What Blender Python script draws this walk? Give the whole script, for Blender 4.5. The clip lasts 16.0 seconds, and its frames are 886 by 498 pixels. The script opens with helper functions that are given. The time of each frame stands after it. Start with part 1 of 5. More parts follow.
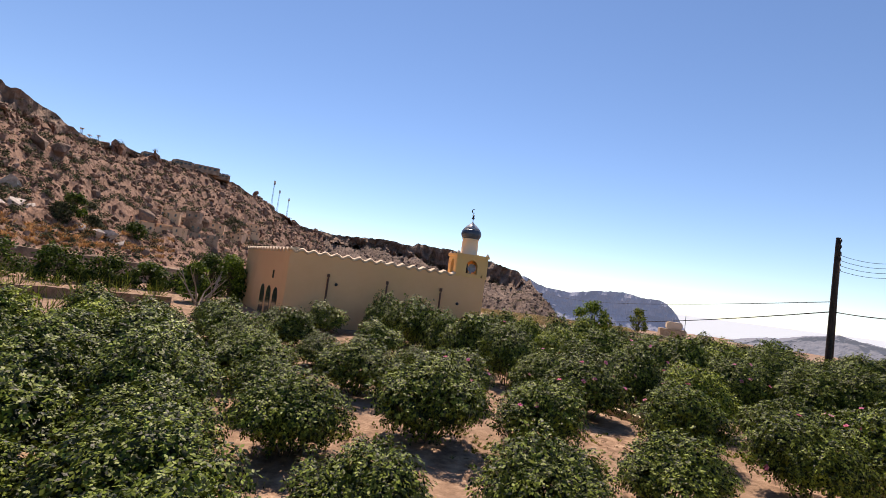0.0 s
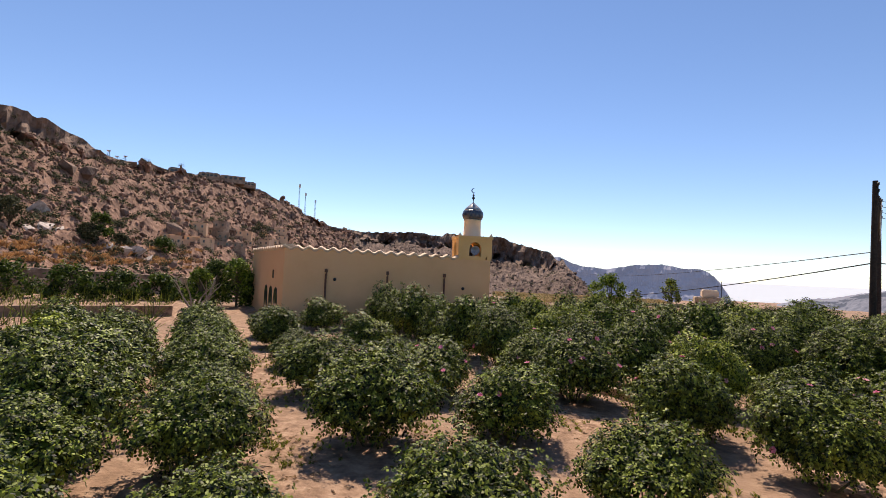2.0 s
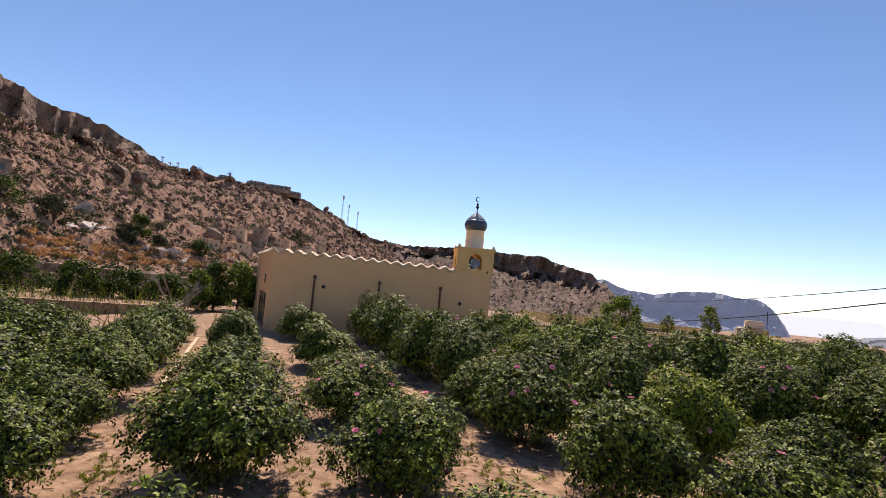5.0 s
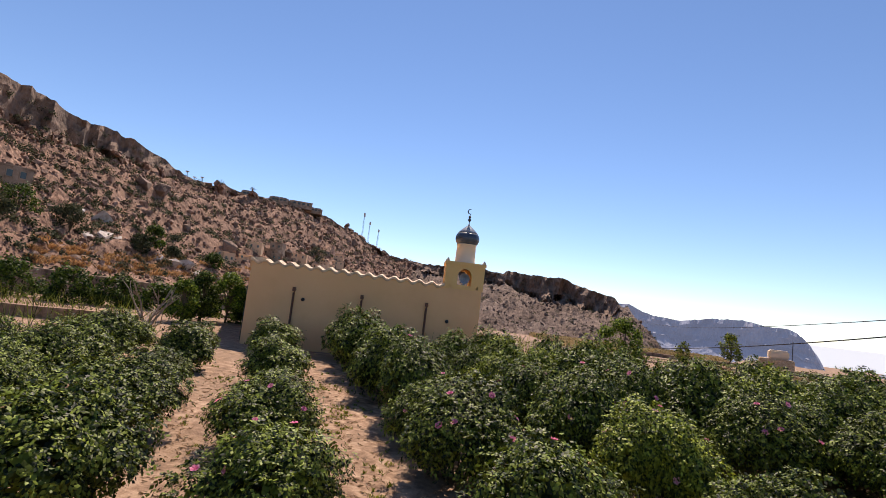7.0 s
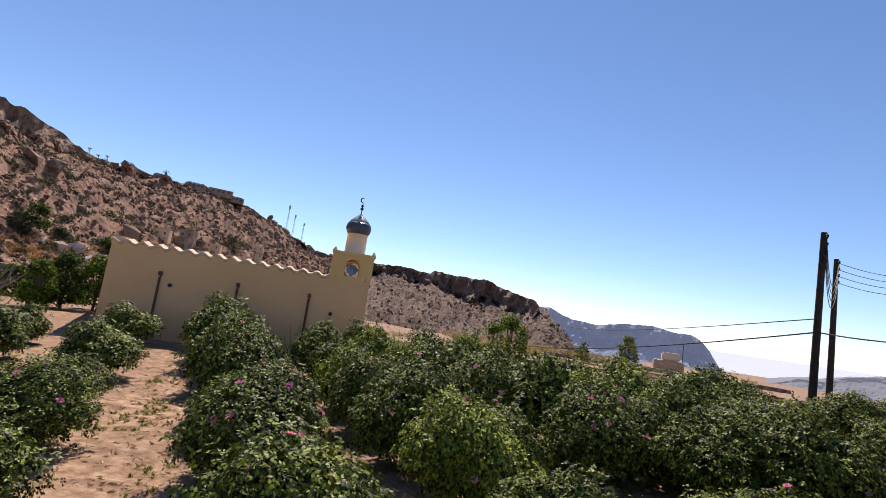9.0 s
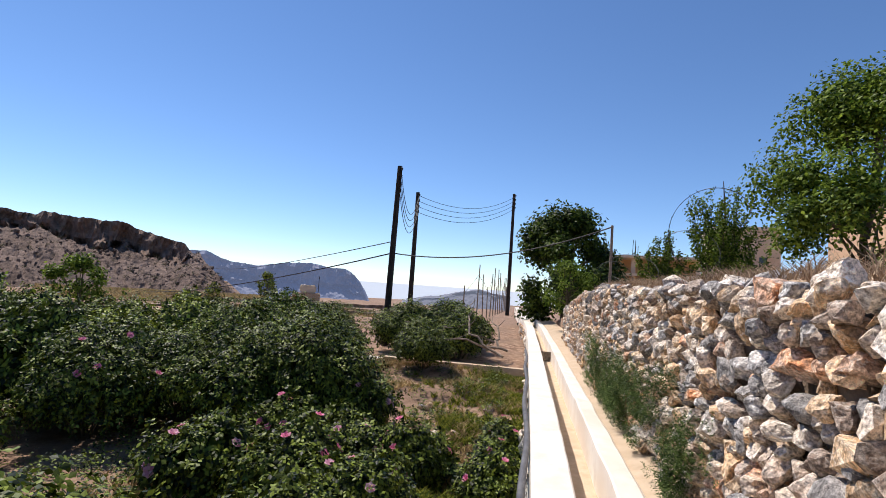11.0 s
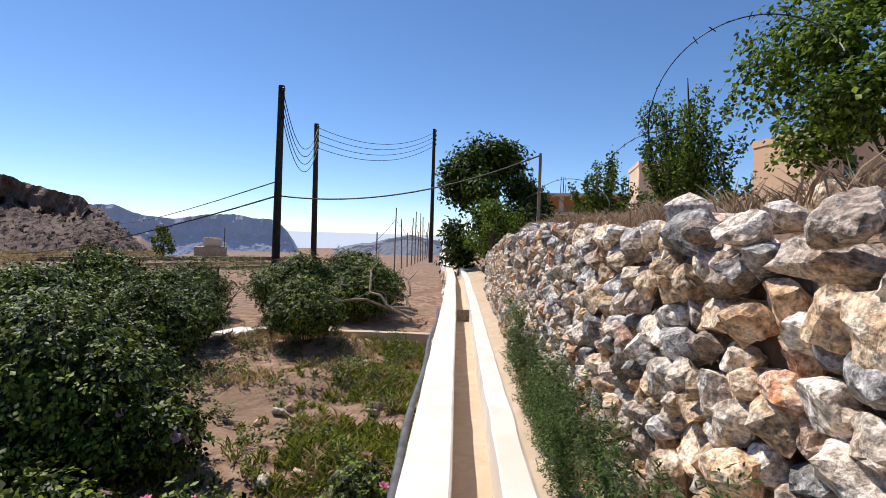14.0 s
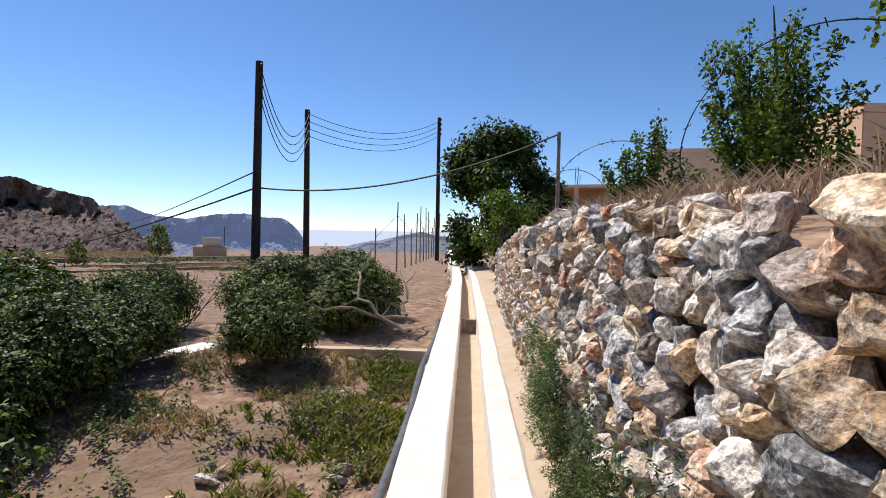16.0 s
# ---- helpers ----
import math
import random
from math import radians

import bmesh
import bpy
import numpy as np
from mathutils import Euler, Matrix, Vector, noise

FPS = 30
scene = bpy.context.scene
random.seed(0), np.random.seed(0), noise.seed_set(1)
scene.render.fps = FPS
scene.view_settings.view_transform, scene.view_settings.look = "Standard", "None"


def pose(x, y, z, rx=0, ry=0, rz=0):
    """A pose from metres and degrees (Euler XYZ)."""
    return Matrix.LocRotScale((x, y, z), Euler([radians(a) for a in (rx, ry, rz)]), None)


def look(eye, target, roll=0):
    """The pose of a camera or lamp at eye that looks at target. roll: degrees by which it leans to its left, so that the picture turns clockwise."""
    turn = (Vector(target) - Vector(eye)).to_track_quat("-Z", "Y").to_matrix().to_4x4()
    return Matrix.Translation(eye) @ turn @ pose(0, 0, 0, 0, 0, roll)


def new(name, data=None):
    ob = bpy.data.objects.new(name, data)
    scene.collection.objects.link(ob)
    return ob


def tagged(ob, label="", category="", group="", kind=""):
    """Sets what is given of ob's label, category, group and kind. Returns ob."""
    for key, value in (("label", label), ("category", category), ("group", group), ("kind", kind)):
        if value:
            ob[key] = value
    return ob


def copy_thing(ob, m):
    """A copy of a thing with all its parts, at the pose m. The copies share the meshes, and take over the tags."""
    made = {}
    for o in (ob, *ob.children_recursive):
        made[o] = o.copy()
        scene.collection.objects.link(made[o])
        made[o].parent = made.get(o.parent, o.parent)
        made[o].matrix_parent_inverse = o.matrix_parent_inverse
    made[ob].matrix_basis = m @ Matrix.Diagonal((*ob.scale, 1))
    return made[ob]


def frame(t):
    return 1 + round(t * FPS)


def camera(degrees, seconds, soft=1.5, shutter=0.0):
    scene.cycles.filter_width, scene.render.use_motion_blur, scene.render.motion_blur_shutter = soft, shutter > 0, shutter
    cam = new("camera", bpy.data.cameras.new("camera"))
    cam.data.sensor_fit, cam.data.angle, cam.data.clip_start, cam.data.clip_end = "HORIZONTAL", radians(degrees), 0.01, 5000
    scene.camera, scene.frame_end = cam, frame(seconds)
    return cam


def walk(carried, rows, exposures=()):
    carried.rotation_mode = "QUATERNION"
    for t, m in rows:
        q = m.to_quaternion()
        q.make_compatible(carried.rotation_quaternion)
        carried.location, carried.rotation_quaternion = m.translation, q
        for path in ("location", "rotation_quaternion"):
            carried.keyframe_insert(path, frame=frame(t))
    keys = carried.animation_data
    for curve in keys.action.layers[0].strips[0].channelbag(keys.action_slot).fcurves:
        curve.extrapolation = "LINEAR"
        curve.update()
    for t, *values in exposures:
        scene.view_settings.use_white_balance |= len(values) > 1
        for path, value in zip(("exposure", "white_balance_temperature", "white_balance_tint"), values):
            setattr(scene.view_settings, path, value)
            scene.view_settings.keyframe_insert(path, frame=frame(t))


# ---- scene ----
cam = camera(82.01, 16.0, 0.5)
# seconds, place, yaw, pitch, roll
PATH = [
    (0.0, 0.001, 0.000, 1.620, 4.83, 4.06, -7.40),
    (0.5, 0.377, 0.321, 1.610, 4.85, 4.15, -7.87),
    (1.0, 0.738, 0.642, 1.600, 5.76, 4.31, -7.65),
    (1.5, 1.058, 0.971, 1.590, 7.28, 3.39, -5.34),
    (2.0, 1.359, 1.296, 1.580, 8.72, 2.50, -2.54),
    (2.5, 1.653, 1.601, 1.569, 9.13, 2.28, -2.25),
    (3.0, 1.947, 1.900, 1.560, 9.25, 2.81, -3.35),
    (3.5, 2.262, 2.190, 1.553, 10.42, 3.05, -4.38),
    (4.0, 2.565, 2.510, 1.550, 11.70, 3.36, -5.10),
    (6.5, 3.874, 4.441, 1.570, 15.14, 5.42, -5.74),
    (7.0, 4.198, 4.829, 1.567, 15.86, 5.96, -6.84),
    (7.5, 4.546, 5.201, 1.560, 17.31, 6.00, -7.41),
    (8.0, 4.858, 5.561, 1.555, 17.55, 5.61, -7.52),
    (8.5, 5.207, 5.848, 1.550, 15.46, 6.28, -8.01),
    (9.0, 5.656, 5.961, 1.545, 7.78, 6.98, -8.51),
    (9.5, 6.180, 6.020, 1.540, -1.51, 6.89, -9.51),
    (10.0, 6.854, 6.103, 1.534, -10.52, 7.21, -8.68),
    (10.2, 7.100, 6.180, 1.530, -14.59, 7.24, -7.77),
    (12.3, 9.163, 7.474, 1.480, -39.66, -1.64, -1.49),
    (12.5, 9.316, 7.635, 1.488, -39.29, -1.81, -1.67),
    (13.0, 9.616, 8.100, 1.530, -37.98, -2.23, -1.38),
    (13.5, 9.987, 8.477, 1.560, -37.08, -1.97, -1.80),
    (14.0, 10.352, 8.846, 1.580, -36.48, -1.37, -1.69),
    (14.5, 10.671, 9.240, 1.579, -36.36, -0.99, -0.97),
    (15.0, 10.981, 9.642, 1.570, -35.92, -0.88, -1.05),
    (15.5, 11.360, 10.008, 1.561, -35.52, -1.29, -0.50),
    (16.0, 11.723, 10.393, 1.550, -35.38, -1.76, -0.99),
]
walk(cam, [(t, pose(x, y, z, 90 + pitch, roll, yaw)) for t, x, y, z, yaw, pitch, roll in PATH],
     exposures=[(0.0, 0.37, 7650, 20), (8.5, 0.35, 7400, 20), (10.2, 0.2, 6750, 17), (12.3, 0.11, 6500, 14), (16.0, 0.08, 6300, 14)])

# ---- light ----
SUN_AZ, SUN_EL = -14.0, 56.0
world = bpy.data.worlds.new("sky")
scene.world = world
world.use_nodes = True
wn = world.node_tree.nodes
sky = wn.new("ShaderNodeTexSky")
sky.sky_type = "NISHITA"
sky.sun_disc = False
sky.sun_elevation, sky.sun_rotation = radians(SUN_EL), radians(SUN_AZ)
sky.altitude, sky.air_density, sky.dust_density, sky.ozone_density = 2400, 1.05, 0.08, 4.5
wn["Background"].inputs["Strength"].default_value = 0.135
tone = wn.new("ShaderNodeHueSaturation")
tone.inputs["Saturation"].default_value = 1.09
world.node_tree.links.new(sky.outputs[0], tone.inputs["Color"])
world.node_tree.links.new(tone.outputs[0], wn["Background"].inputs[0])
sun = new("sun", bpy.data.lights.new("sun", "SUN"))
sun.data.energy, sun.data.angle, sun.data.color = 5.0, radians(0.5), (1.0, 0.95, 0.87)
sa, se = radians(SUN_AZ), radians(SUN_EL)
sun.matrix_world = look((0, 0, 40), (-math.sin(sa) * math.cos(se), -math.cos(sa) * math.cos(se), 40 - math.sin(se)))


# ---- materials ----
def material(name, stops, scale=4.0, rough=0.85, bump=0.3, bump_scale=None, metal=0.0, vary=0.0, detail=6.0, mottle=None, spec=0.3, grit=0.0):
    """A surface whose colour runs over stops with noise of the given scale (per metre), with relief and a second, larger mottling."""
    m = bpy.data.materials.new(name)
    m.use_nodes = True
    nt, nd = m.node_tree, m.node_tree.nodes
    bs = nd["Principled BSDF"]
    geo = nd.new("ShaderNodeNewGeometry")
    n1 = nd.new("ShaderNodeTexNoise")
    n1.inputs["Scale"].default_value, n1.inputs["Detail"].default_value, n1.inputs["Roughness"].default_value = scale, detail, 0.62
    nt.links.new(geo.outputs["Position"], n1.inputs["Vector"])
    ramp = nd.new("ShaderNodeValToRGB")
    el = ramp.color_ramp.elements
    while len(el) < len(stops):
        el.new(0.5)
    for e, (p, c) in zip(el, stops):
        e.position, e.color = p, (*c, 1)
    nt.links.new(n1.outputs["Fac"], ramp.inputs[0])
    col = ramp.outputs[0]
    if mottle:
        n2 = nd.new("ShaderNodeTexNoise")
        n2.inputs["Scale"].default_value, n2.inputs["Detail"].default_value = mottle[0], 3.0
        nt.links.new(geo.outputs["Position"], n2.inputs["Vector"])
        r2 = nd.new("ShaderNodeMapRange")
        r2.inputs[1].default_value, r2.inputs[2].default_value = 0.35, 0.7
        nt.links.new(n2.outputs["Fac"], r2.inputs[0])
        mx = nd.new("ShaderNodeMix")
        mx.data_type = "RGBA"
        nt.links.new(r2.outputs[0], mx.inputs["Factor"])
        nt.links.new(col, mx.inputs["A"])
        mx.inputs["B"].default_value = (*mottle[1], 1)
        col = mx.outputs["Result"]
    if grit:
        # fine speckle, and pale veins along cell edges
        n4 = nd.new("ShaderNodeTexNoise")
        n4.inputs["Scale"].default_value, n4.inputs["Detail"].default_value, n4.inputs["Roughness"].default_value = grit, 5.0, 0.7
        nt.links.new(geo.outputs["Position"], n4.inputs["Vector"])
        r4 = nd.new("ShaderNodeMapRange")
        for k4, v4 in zip((1, 2, 3, 4), (0.36, 0.64, 0.38, 1.5)):
            r4.inputs[k4].default_value = v4
        nt.links.new(n4.outputs["Fac"], r4.inputs[0])
        h4 = nd.new("ShaderNodeHueSaturation")
        nt.links.new(r4.outputs[0], h4.inputs["Value"])
        nt.links.new(col, h4.inputs["Color"])
        wv = nd.new("ShaderNodeTexNoise")
        wv.inputs["Scale"].default_value, wv.inputs["Detail"].default_value = 9.0, 4.0
        nt.links.new(geo.outputs["Position"], wv.inputs["Vector"])
        ed = nd.new("ShaderNodeMath")
        ed.operation = "SUBTRACT"
        ed.inputs[1].default_value = 0.5
        nt.links.new(wv.outputs["Fac"], ed.inputs[0])
        ab = nd.new("ShaderNodeMath")
        ab.operation = "ABSOLUTE"
        nt.links.new(ed.outputs[0], ab.inputs[0])
        rv = nd.new("ShaderNodeMapRange")
        for k4, v4 in zip((1, 2, 3, 4), (0.0, 0.012, 0.55, 0.0)):
            rv.inputs[k4].default_value = v4
        nt.links.new(ab.outputs[0], rv.inputs[0])
        mv = nd.new("ShaderNodeMix")
        mv.data_type = "RGBA"
        nt.links.new(rv.outputs[0], mv.inputs["Factor"])
        nt.links.new(h4.outputs[0], mv.inputs["A"])
        mv.inputs["B"].default_value = (0.82, 0.76, 0.66, 1)
        col = mv.outputs["Result"]
    if vary:
        info = nd.new("ShaderNodeObjectInfo")
        isl = nd.new("ShaderNodeMath")
        isl.operation = "ADD"
        nt.links.new(info.outputs["Random"], isl.inputs[0])
        nt.links.new(geo.outputs["Random Per Island"], isl.inputs[1])
        fr = nd.new("ShaderNodeMath")
        fr.operation = "FRACT"
        nt.links.new(isl.outputs[0], fr.inputs[0])
        mr = nd.new("ShaderNodeMapRange")
        mr.inputs[3].default_value, mr.inputs[4].default_value = 1 - vary, 1 + vary
        nt.links.new(fr.outputs[0], mr.inputs[0])
        hsv = nd.new("ShaderNodeHueSaturation")
        nt.links.new(mr.outputs[0], hsv.inputs["Value"])
        nt.links.new(col, hsv.inputs["Color"])
        col = hsv.outputs[0]
    nt.links.new(col, bs.inputs["Base Color"])
    bs.inputs["Roughness"].default_value, bs.inputs["Metallic"].default_value = rough, metal
    bs.inputs["Specular IOR Level"].default_value = spec
    if bump:
        n3 = nd.new("ShaderNodeTexNoise")
        n3.inputs["Scale"].default_value, n3.inputs["Detail"].default_value = bump_scale or scale * 5, 7.0
        nt.links.new(geo.outputs["Position"], n3.inputs["Vector"])
        bp = nd.new("ShaderNodeBump")
        bp.inputs["Strength"].default_value = bump
        bp.inputs["Distance"].default_value = 0.55 / (bump_scale or scale * 5)
        nt.links.new(n3.outputs["Fac"], bp.inputs["Height"])
        nt.links.new(bp.outputs[0], bs.inputs["Normal"])
    return m


def leaf_material(name, dark, light, trans=0.35, rough=0.45, gloss=0.12):
    """Leaves: colour by leaf, some light let through."""
    m = bpy.data.materials.new(name)
    m.use_nodes = True
    nt, nd = m.node_tree, m.node_tree.nodes
    bs = nd["Principled BSDF"]
    geo, info = nd.new("ShaderNodeNewGeometry"), nd.new("ShaderNodeObjectInfo")
    ad, fr = nd.new("ShaderNodeMath"), nd.new("ShaderNodeMath")
    ad.operation, fr.operation = "ADD", "FRACT"
    nt.links.new(geo.outputs["Random Per Island"], ad.inputs[0])
    nt.links.new(info.outputs["Random"], ad.inputs[1])
    nt.links.new(ad.outputs[0], fr.inputs[0])
    ramp = nd.new("ShaderNodeValToRGB")
    el = ramp.color_ramp.elements
    el[0].color, el[1].color = (*dark, 1), (*light, 1)
    el[0].position = 0.22
    nt.links.new(fr.outputs[0], ramp.inputs[0])
    nz = nd.new("ShaderNodeTexNoise")
    nz.inputs["Scale"].default_value = 0.6
    nt.links.new(geo.outputs["Position"], nz.inputs["Vector"])
    mr = nd.new("ShaderNodeMapRange")
    mr.inputs[1].default_value, mr.inputs[2].default_value, mr.inputs[3].default_value, mr.inputs[4].default_value = 0.3, 0.7, 0.75, 1.3
    nt.links.new(nz.outputs["Fac"], mr.inputs[0])
    hs = nd.new("ShaderNodeHueSaturation")
    nt.links.new(mr.outputs[0], hs.inputs["Value"])
    nt.links.new(ramp.outputs[0], hs.inputs["Color"])
    nt.links.new(hs.outputs[0], bs.inputs["Base Color"])
    bs.inputs["Roughness"].default_value = rough
    bs.inputs["Specular IOR Level"].default_value = gloss
    tr = nd.new("ShaderNodeBsdfTranslucent")
    nt.links.new(hs.outputs[0], tr.inputs["Color"])
    mx = nd.new("ShaderNodeMixShader")
    mx.inputs[0].default_value = trans
    nt.links.new(bs.outputs[0], mx.inputs[1])
    nt.links.new(tr.outputs[0], mx.inputs[2])
    nt.links.new(mx.outputs[0], nd["Material Output"].inputs["Surface"])
    return m


M_SOIL = material("soil", [(0.36, (0.14, 0.078, 0.046)), (0.5, (0.29, 0.178, 0.112)), (0.64, (0.44, 0.30, 0.20))], 4.0, 0.95, 0.8, 14, mottle=(0.35, (0.24, 0.155, 0.10)))
M_CONCRETE = material("pale_concrete", [(0.36, (0.70, 0.63, 0.54)), (0.5, (0.82, 0.77, 0.68)), (0.66, (0.88, 0.84, 0.76))], 3.0, 0.8, 0.3, 50, mottle=(0.9, (0.76, 0.66, 0.54)))
M_SILT = material("channel_silt", [(0.3, (0.46, 0.34, 0.22)), (0.6, (0.60, 0.47, 0.33)), (0.8, (0.68, 0.56, 0.42))], 5.0, 0.9, 0.4, 50, mottle=(1.3, (0.52, 0.40, 0.27)))
M_STONE = [
    material("tan_stone", [(0.40, (0.34, 0.22, 0.12)), (0.5, (0.68, 0.51, 0.34)), (0.60, (0.84, 0.72, 0.55))], 14.0, 0.88, 1.0, 22, vary=0.3, mottle=(6.0, (0.56, 0.36, 0.20)), grit=48.0),
    material("grey_stone", [(0.40, (0.12, 0.115, 0.11)), (0.5, (0.32, 0.31, 0.295)), (0.60, (0.66, 0.62, 0.57))], 13.0, 0.8, 1.0, 20, vary=0.4, mottle=(7.0, (0.36, 0.33, 0.30)), grit=48.0),
    material("pale_stone", [(0.40, (0.58, 0.48, 0.38)), (0.5, (0.79, 0.71, 0.61)), (0.60, (0.86, 0.81, 0.73))], 12.0, 0.85, 1.0, 24, vary=0.2, mottle=(8.0, (0.60, 0.47, 0.34)), grit=48.0),
    material("rusty_stone", [(0.40, (0.40, 0.16, 0.07)), (0.5, (0.64, 0.29, 0.13)), (0.60, (0.74, 0.52, 0.36))], 12.0, 0.88, 1.0, 22, vary=0.25, mottle=(8.0, (0.56, 0.42, 0.32)), grit=48.0),
    material("brown_stone", [(0.40, (0.30, 0.21, 0.15)), (0.5, (0.54, 0.42, 0.32)), (0.60, (0.74, 0.63, 0.51))], 14.0, 0.88, 1.0, 22, vary=0.35, mottle=(7.0, (0.34, 0.27, 0.22)), grit=48.0),
]
M_FIELDWALL = material("field_wall_rubble", [(0.36, (0.12, 0.08, 0.055)), (0.5, (0.24, 0.165, 0.115)), (0.64, (0.38, 0.28, 0.20))], 1.6, 0.95, 0.9, 5.0)
M_MUD = material("mud_plaster", [(0.36, (0.20, 0.135, 0.09)), (0.5, (0.30, 0.215, 0.15)), (0.66, (0.40, 0.30, 0.22))], 1.0, 0.95, 0.4, 8.0)
M_RUBBLE = material("rubble_fill", [(0.3, (0.10, 0.075, 0.055)), (0.6, (0.24, 0.18, 0.13))], 7.0, 0.95, 1.0, 20)
M_PLASTER = material("ochre_plaster", [(0.3, (0.66, 0.39, 0.19)), (0.6, (0.74, 0.455, 0.235)), (0.8, (0.78, 0.51, 0.29))], 0.7, 0.9, 0.15, 40, mottle=(0.35, (0.68, 0.41, 0.20)))
M_PLASTER_Y = material("yellow_plaster", [(0.3, (0.68, 0.42, 0.16)), (0.7, (0.76, 0.50, 0.22))], 0.9, 0.9, 0.12, 40)
M_CREAM = material("cream_plaster", [(0.3, (0.70, 0.53, 0.36)), (0.7, (0.78, 0.62, 0.45))], 1.2, 0.85, 0.1, 40)
M_TILE = material("terracotta_coping", [(0.3, (0.46, 0.33, 0.22)), (0.6, (0.66, 0.52, 0.37)), (0.8, (0.72, 0.60, 0.45))], 5.0, 0.85, 0.3, 40)
M_DOME = material("dark_blue_dome", [(0.3, (0.035, 0.05, 0.075)), (0.7, (0.06, 0.08, 0.11))], 5.0, 0.35, 0.1, 30, spec=0.5)
M_DOMECAP = material("grey_dome_cap", [(0.3, (0.22, 0.24, 0.27)), (0.7, (0.32, 0.34, 0.36))], 5.0, 0.35, 0.1, 30, spec=0.5)
M_IRON = material("dark_iron", [(0.3, (0.02, 0.02, 0.022)), (0.7, (0.05, 0.05, 0.05))], 9.0, 0.5, 0.2, 60, metal=0.4)
M_PIPE = material("brown_drainpipe", [(0.3, (0.10, 0.045, 0.03)), (0.7, (0.15, 0.07, 0.045))], 6.0, 0.6, 0.1, 40)
M_POLE = material("creosoted_wood", [(0.3, (0.018, 0.013, 0.010)), (0.6, (0.040, 0.030, 0.024)), (0.8, (0.075, 0.058, 0.046))], 8.0, 0.85, 0.5, 45)
M_WIRE = material("black_cable", [(0.3, (0.015, 0.015, 0.016)), (0.7, (0.03, 0.03, 0.03))], 9.0, 0.6, 0)
M_HOSE = material("grey_hose", [(0.3, (0.06, 0.06, 0.065)), (0.7, (0.16, 0.155, 0.15))], 7.0, 0.6, 0.2, 60)
M_DEADWOOD = material("dead_wood", [(0.3, (0.16, 0.12, 0.085)), (0.6, (0.30, 0.24, 0.18)), (0.8, (0.40, 0.34, 0.27))], 14.0, 0.9, 0.6, 60)
M_STEM = material("green_brown_stem", [(0.3, (0.055, 0.05, 0.028)), (0.7, (0.13, 0.10, 0.06))], 12.0, 0.85, 0.4, 60)
M_GLASS = material("dark_glazing", [(0.3, (0.02, 0.03, 0.03)), (0.7, (0.04, 0.05, 0.05))], 2.0, 0.15, 0, spec=0.6)
M_SHUTTER = material("green_shutter", [(0.3, (0.03, 0.10, 0.07)), (0.7, (0.05, 0.14, 0.10))], 6.0, 0.5, 0.1, 30)
M_HILL = material("rocky_hillside", [(0.38, (0.064, 0.032, 0.021)), (0.5, (0.192, 0.104, 0.067)), (0.62, (0.356, 0.215, 0.147))], 1.0, 0.95, 1.0, 0.8, detail=10, mottle=(0.05, (0.235, 0.133, 0.088)))
M_CLIFF = material("cliff_rock", [(0.3, (0.089, 0.062, 0.048)), (0.55, (0.216, 0.142, 0.101)), (0.8, (0.341, 0.234, 0.171))], 0.35, 0.95, 1.0, 0.8, detail=10)
M_BOULDER = material("hill_boulder", [(0.36, (0.094, 0.053, 0.035)), (0.52, (0.215, 0.126, 0.087)), (0.7, (0.386, 0.253, 0.183))], 0.8, 0.95, 0.9, 3.0, vary=0.4)
M_MESA = material("mesa_slope", [(0.3, (0.052, 0.033, 0.025)), (0.5, (0.121, 0.078, 0.057)), (0.72, (0.201, 0.136, 0.101))], 0.22, 0.95, 1.0, 0.4, detail=12, mottle=(0.03, (0.196, 0.138, 0.109)))
# distance haze put into the colour: bluish base plus a faint blue glow
M_FAR = material("far_range_painted_haze", [(0.3, (0.12, 0.135, 0.185)), (0.6, (0.18, 0.185, 0.225)), (0.8, (0.23, 0.22, 0.245))], 0.012, 1.0, 0.6, 0.03, detail=10)
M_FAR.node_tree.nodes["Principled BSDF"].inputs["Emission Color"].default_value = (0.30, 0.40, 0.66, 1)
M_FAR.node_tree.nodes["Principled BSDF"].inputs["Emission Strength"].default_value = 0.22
M_PEACH = material("peach_plaster", [(0.3, (0.66, 0.42, 0.25)), (0.7, (0.76, 0.52, 0.33))], 0.8, 0.9, 0.15, 30, mottle=(0.3, (0.68, 0.45, 0.28)))
# grey hills whose haze is painted as a weak bluish emission
M_HAZE = material("horizon_hills_painted_haze", [(0.3, (0.085, 0.085, 0.10)), (0.7, (0.12, 0.115, 0.125))], 0.006, 1.0, 0.15, 0.01)
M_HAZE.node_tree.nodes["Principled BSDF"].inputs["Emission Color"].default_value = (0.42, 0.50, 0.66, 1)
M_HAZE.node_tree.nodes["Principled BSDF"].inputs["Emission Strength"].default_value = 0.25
M_WHITE_ROCK = material("chalky_rock", [(0.36, (0.34, 0.28, 0.24)), (0.64, (0.56, 0.50, 0.45))], 1.5, 0.95, 0.8, 6)
M_DRYGRASS = leaf_material("dry_grass", (0.28, 0.20, 0.09), (0.50, 0.38, 0.19), 0.3, 0.8)
M_ORANGE_SOIL = material("orange_earth", [(0.38, (0.22, 0.10, 0.045)), (0.5, (0.40, 0.20, 0.09)), (0.64, (0.52, 0.32, 0.17))], 1.6, 0.95, 0.6, 5)
L_ROSE = leaf_material("rose_leaves", (0.007, 0.015, 0.002), (0.210, 0.265, 0.034), 0.08, 0.5, 0.16)
L_ROSE_Y = leaf_material("young_rose_leaves", (0.018, 0.034, 0.004), (0.360, 0.420, 0.052), 0.16, 0.5, 0.16)
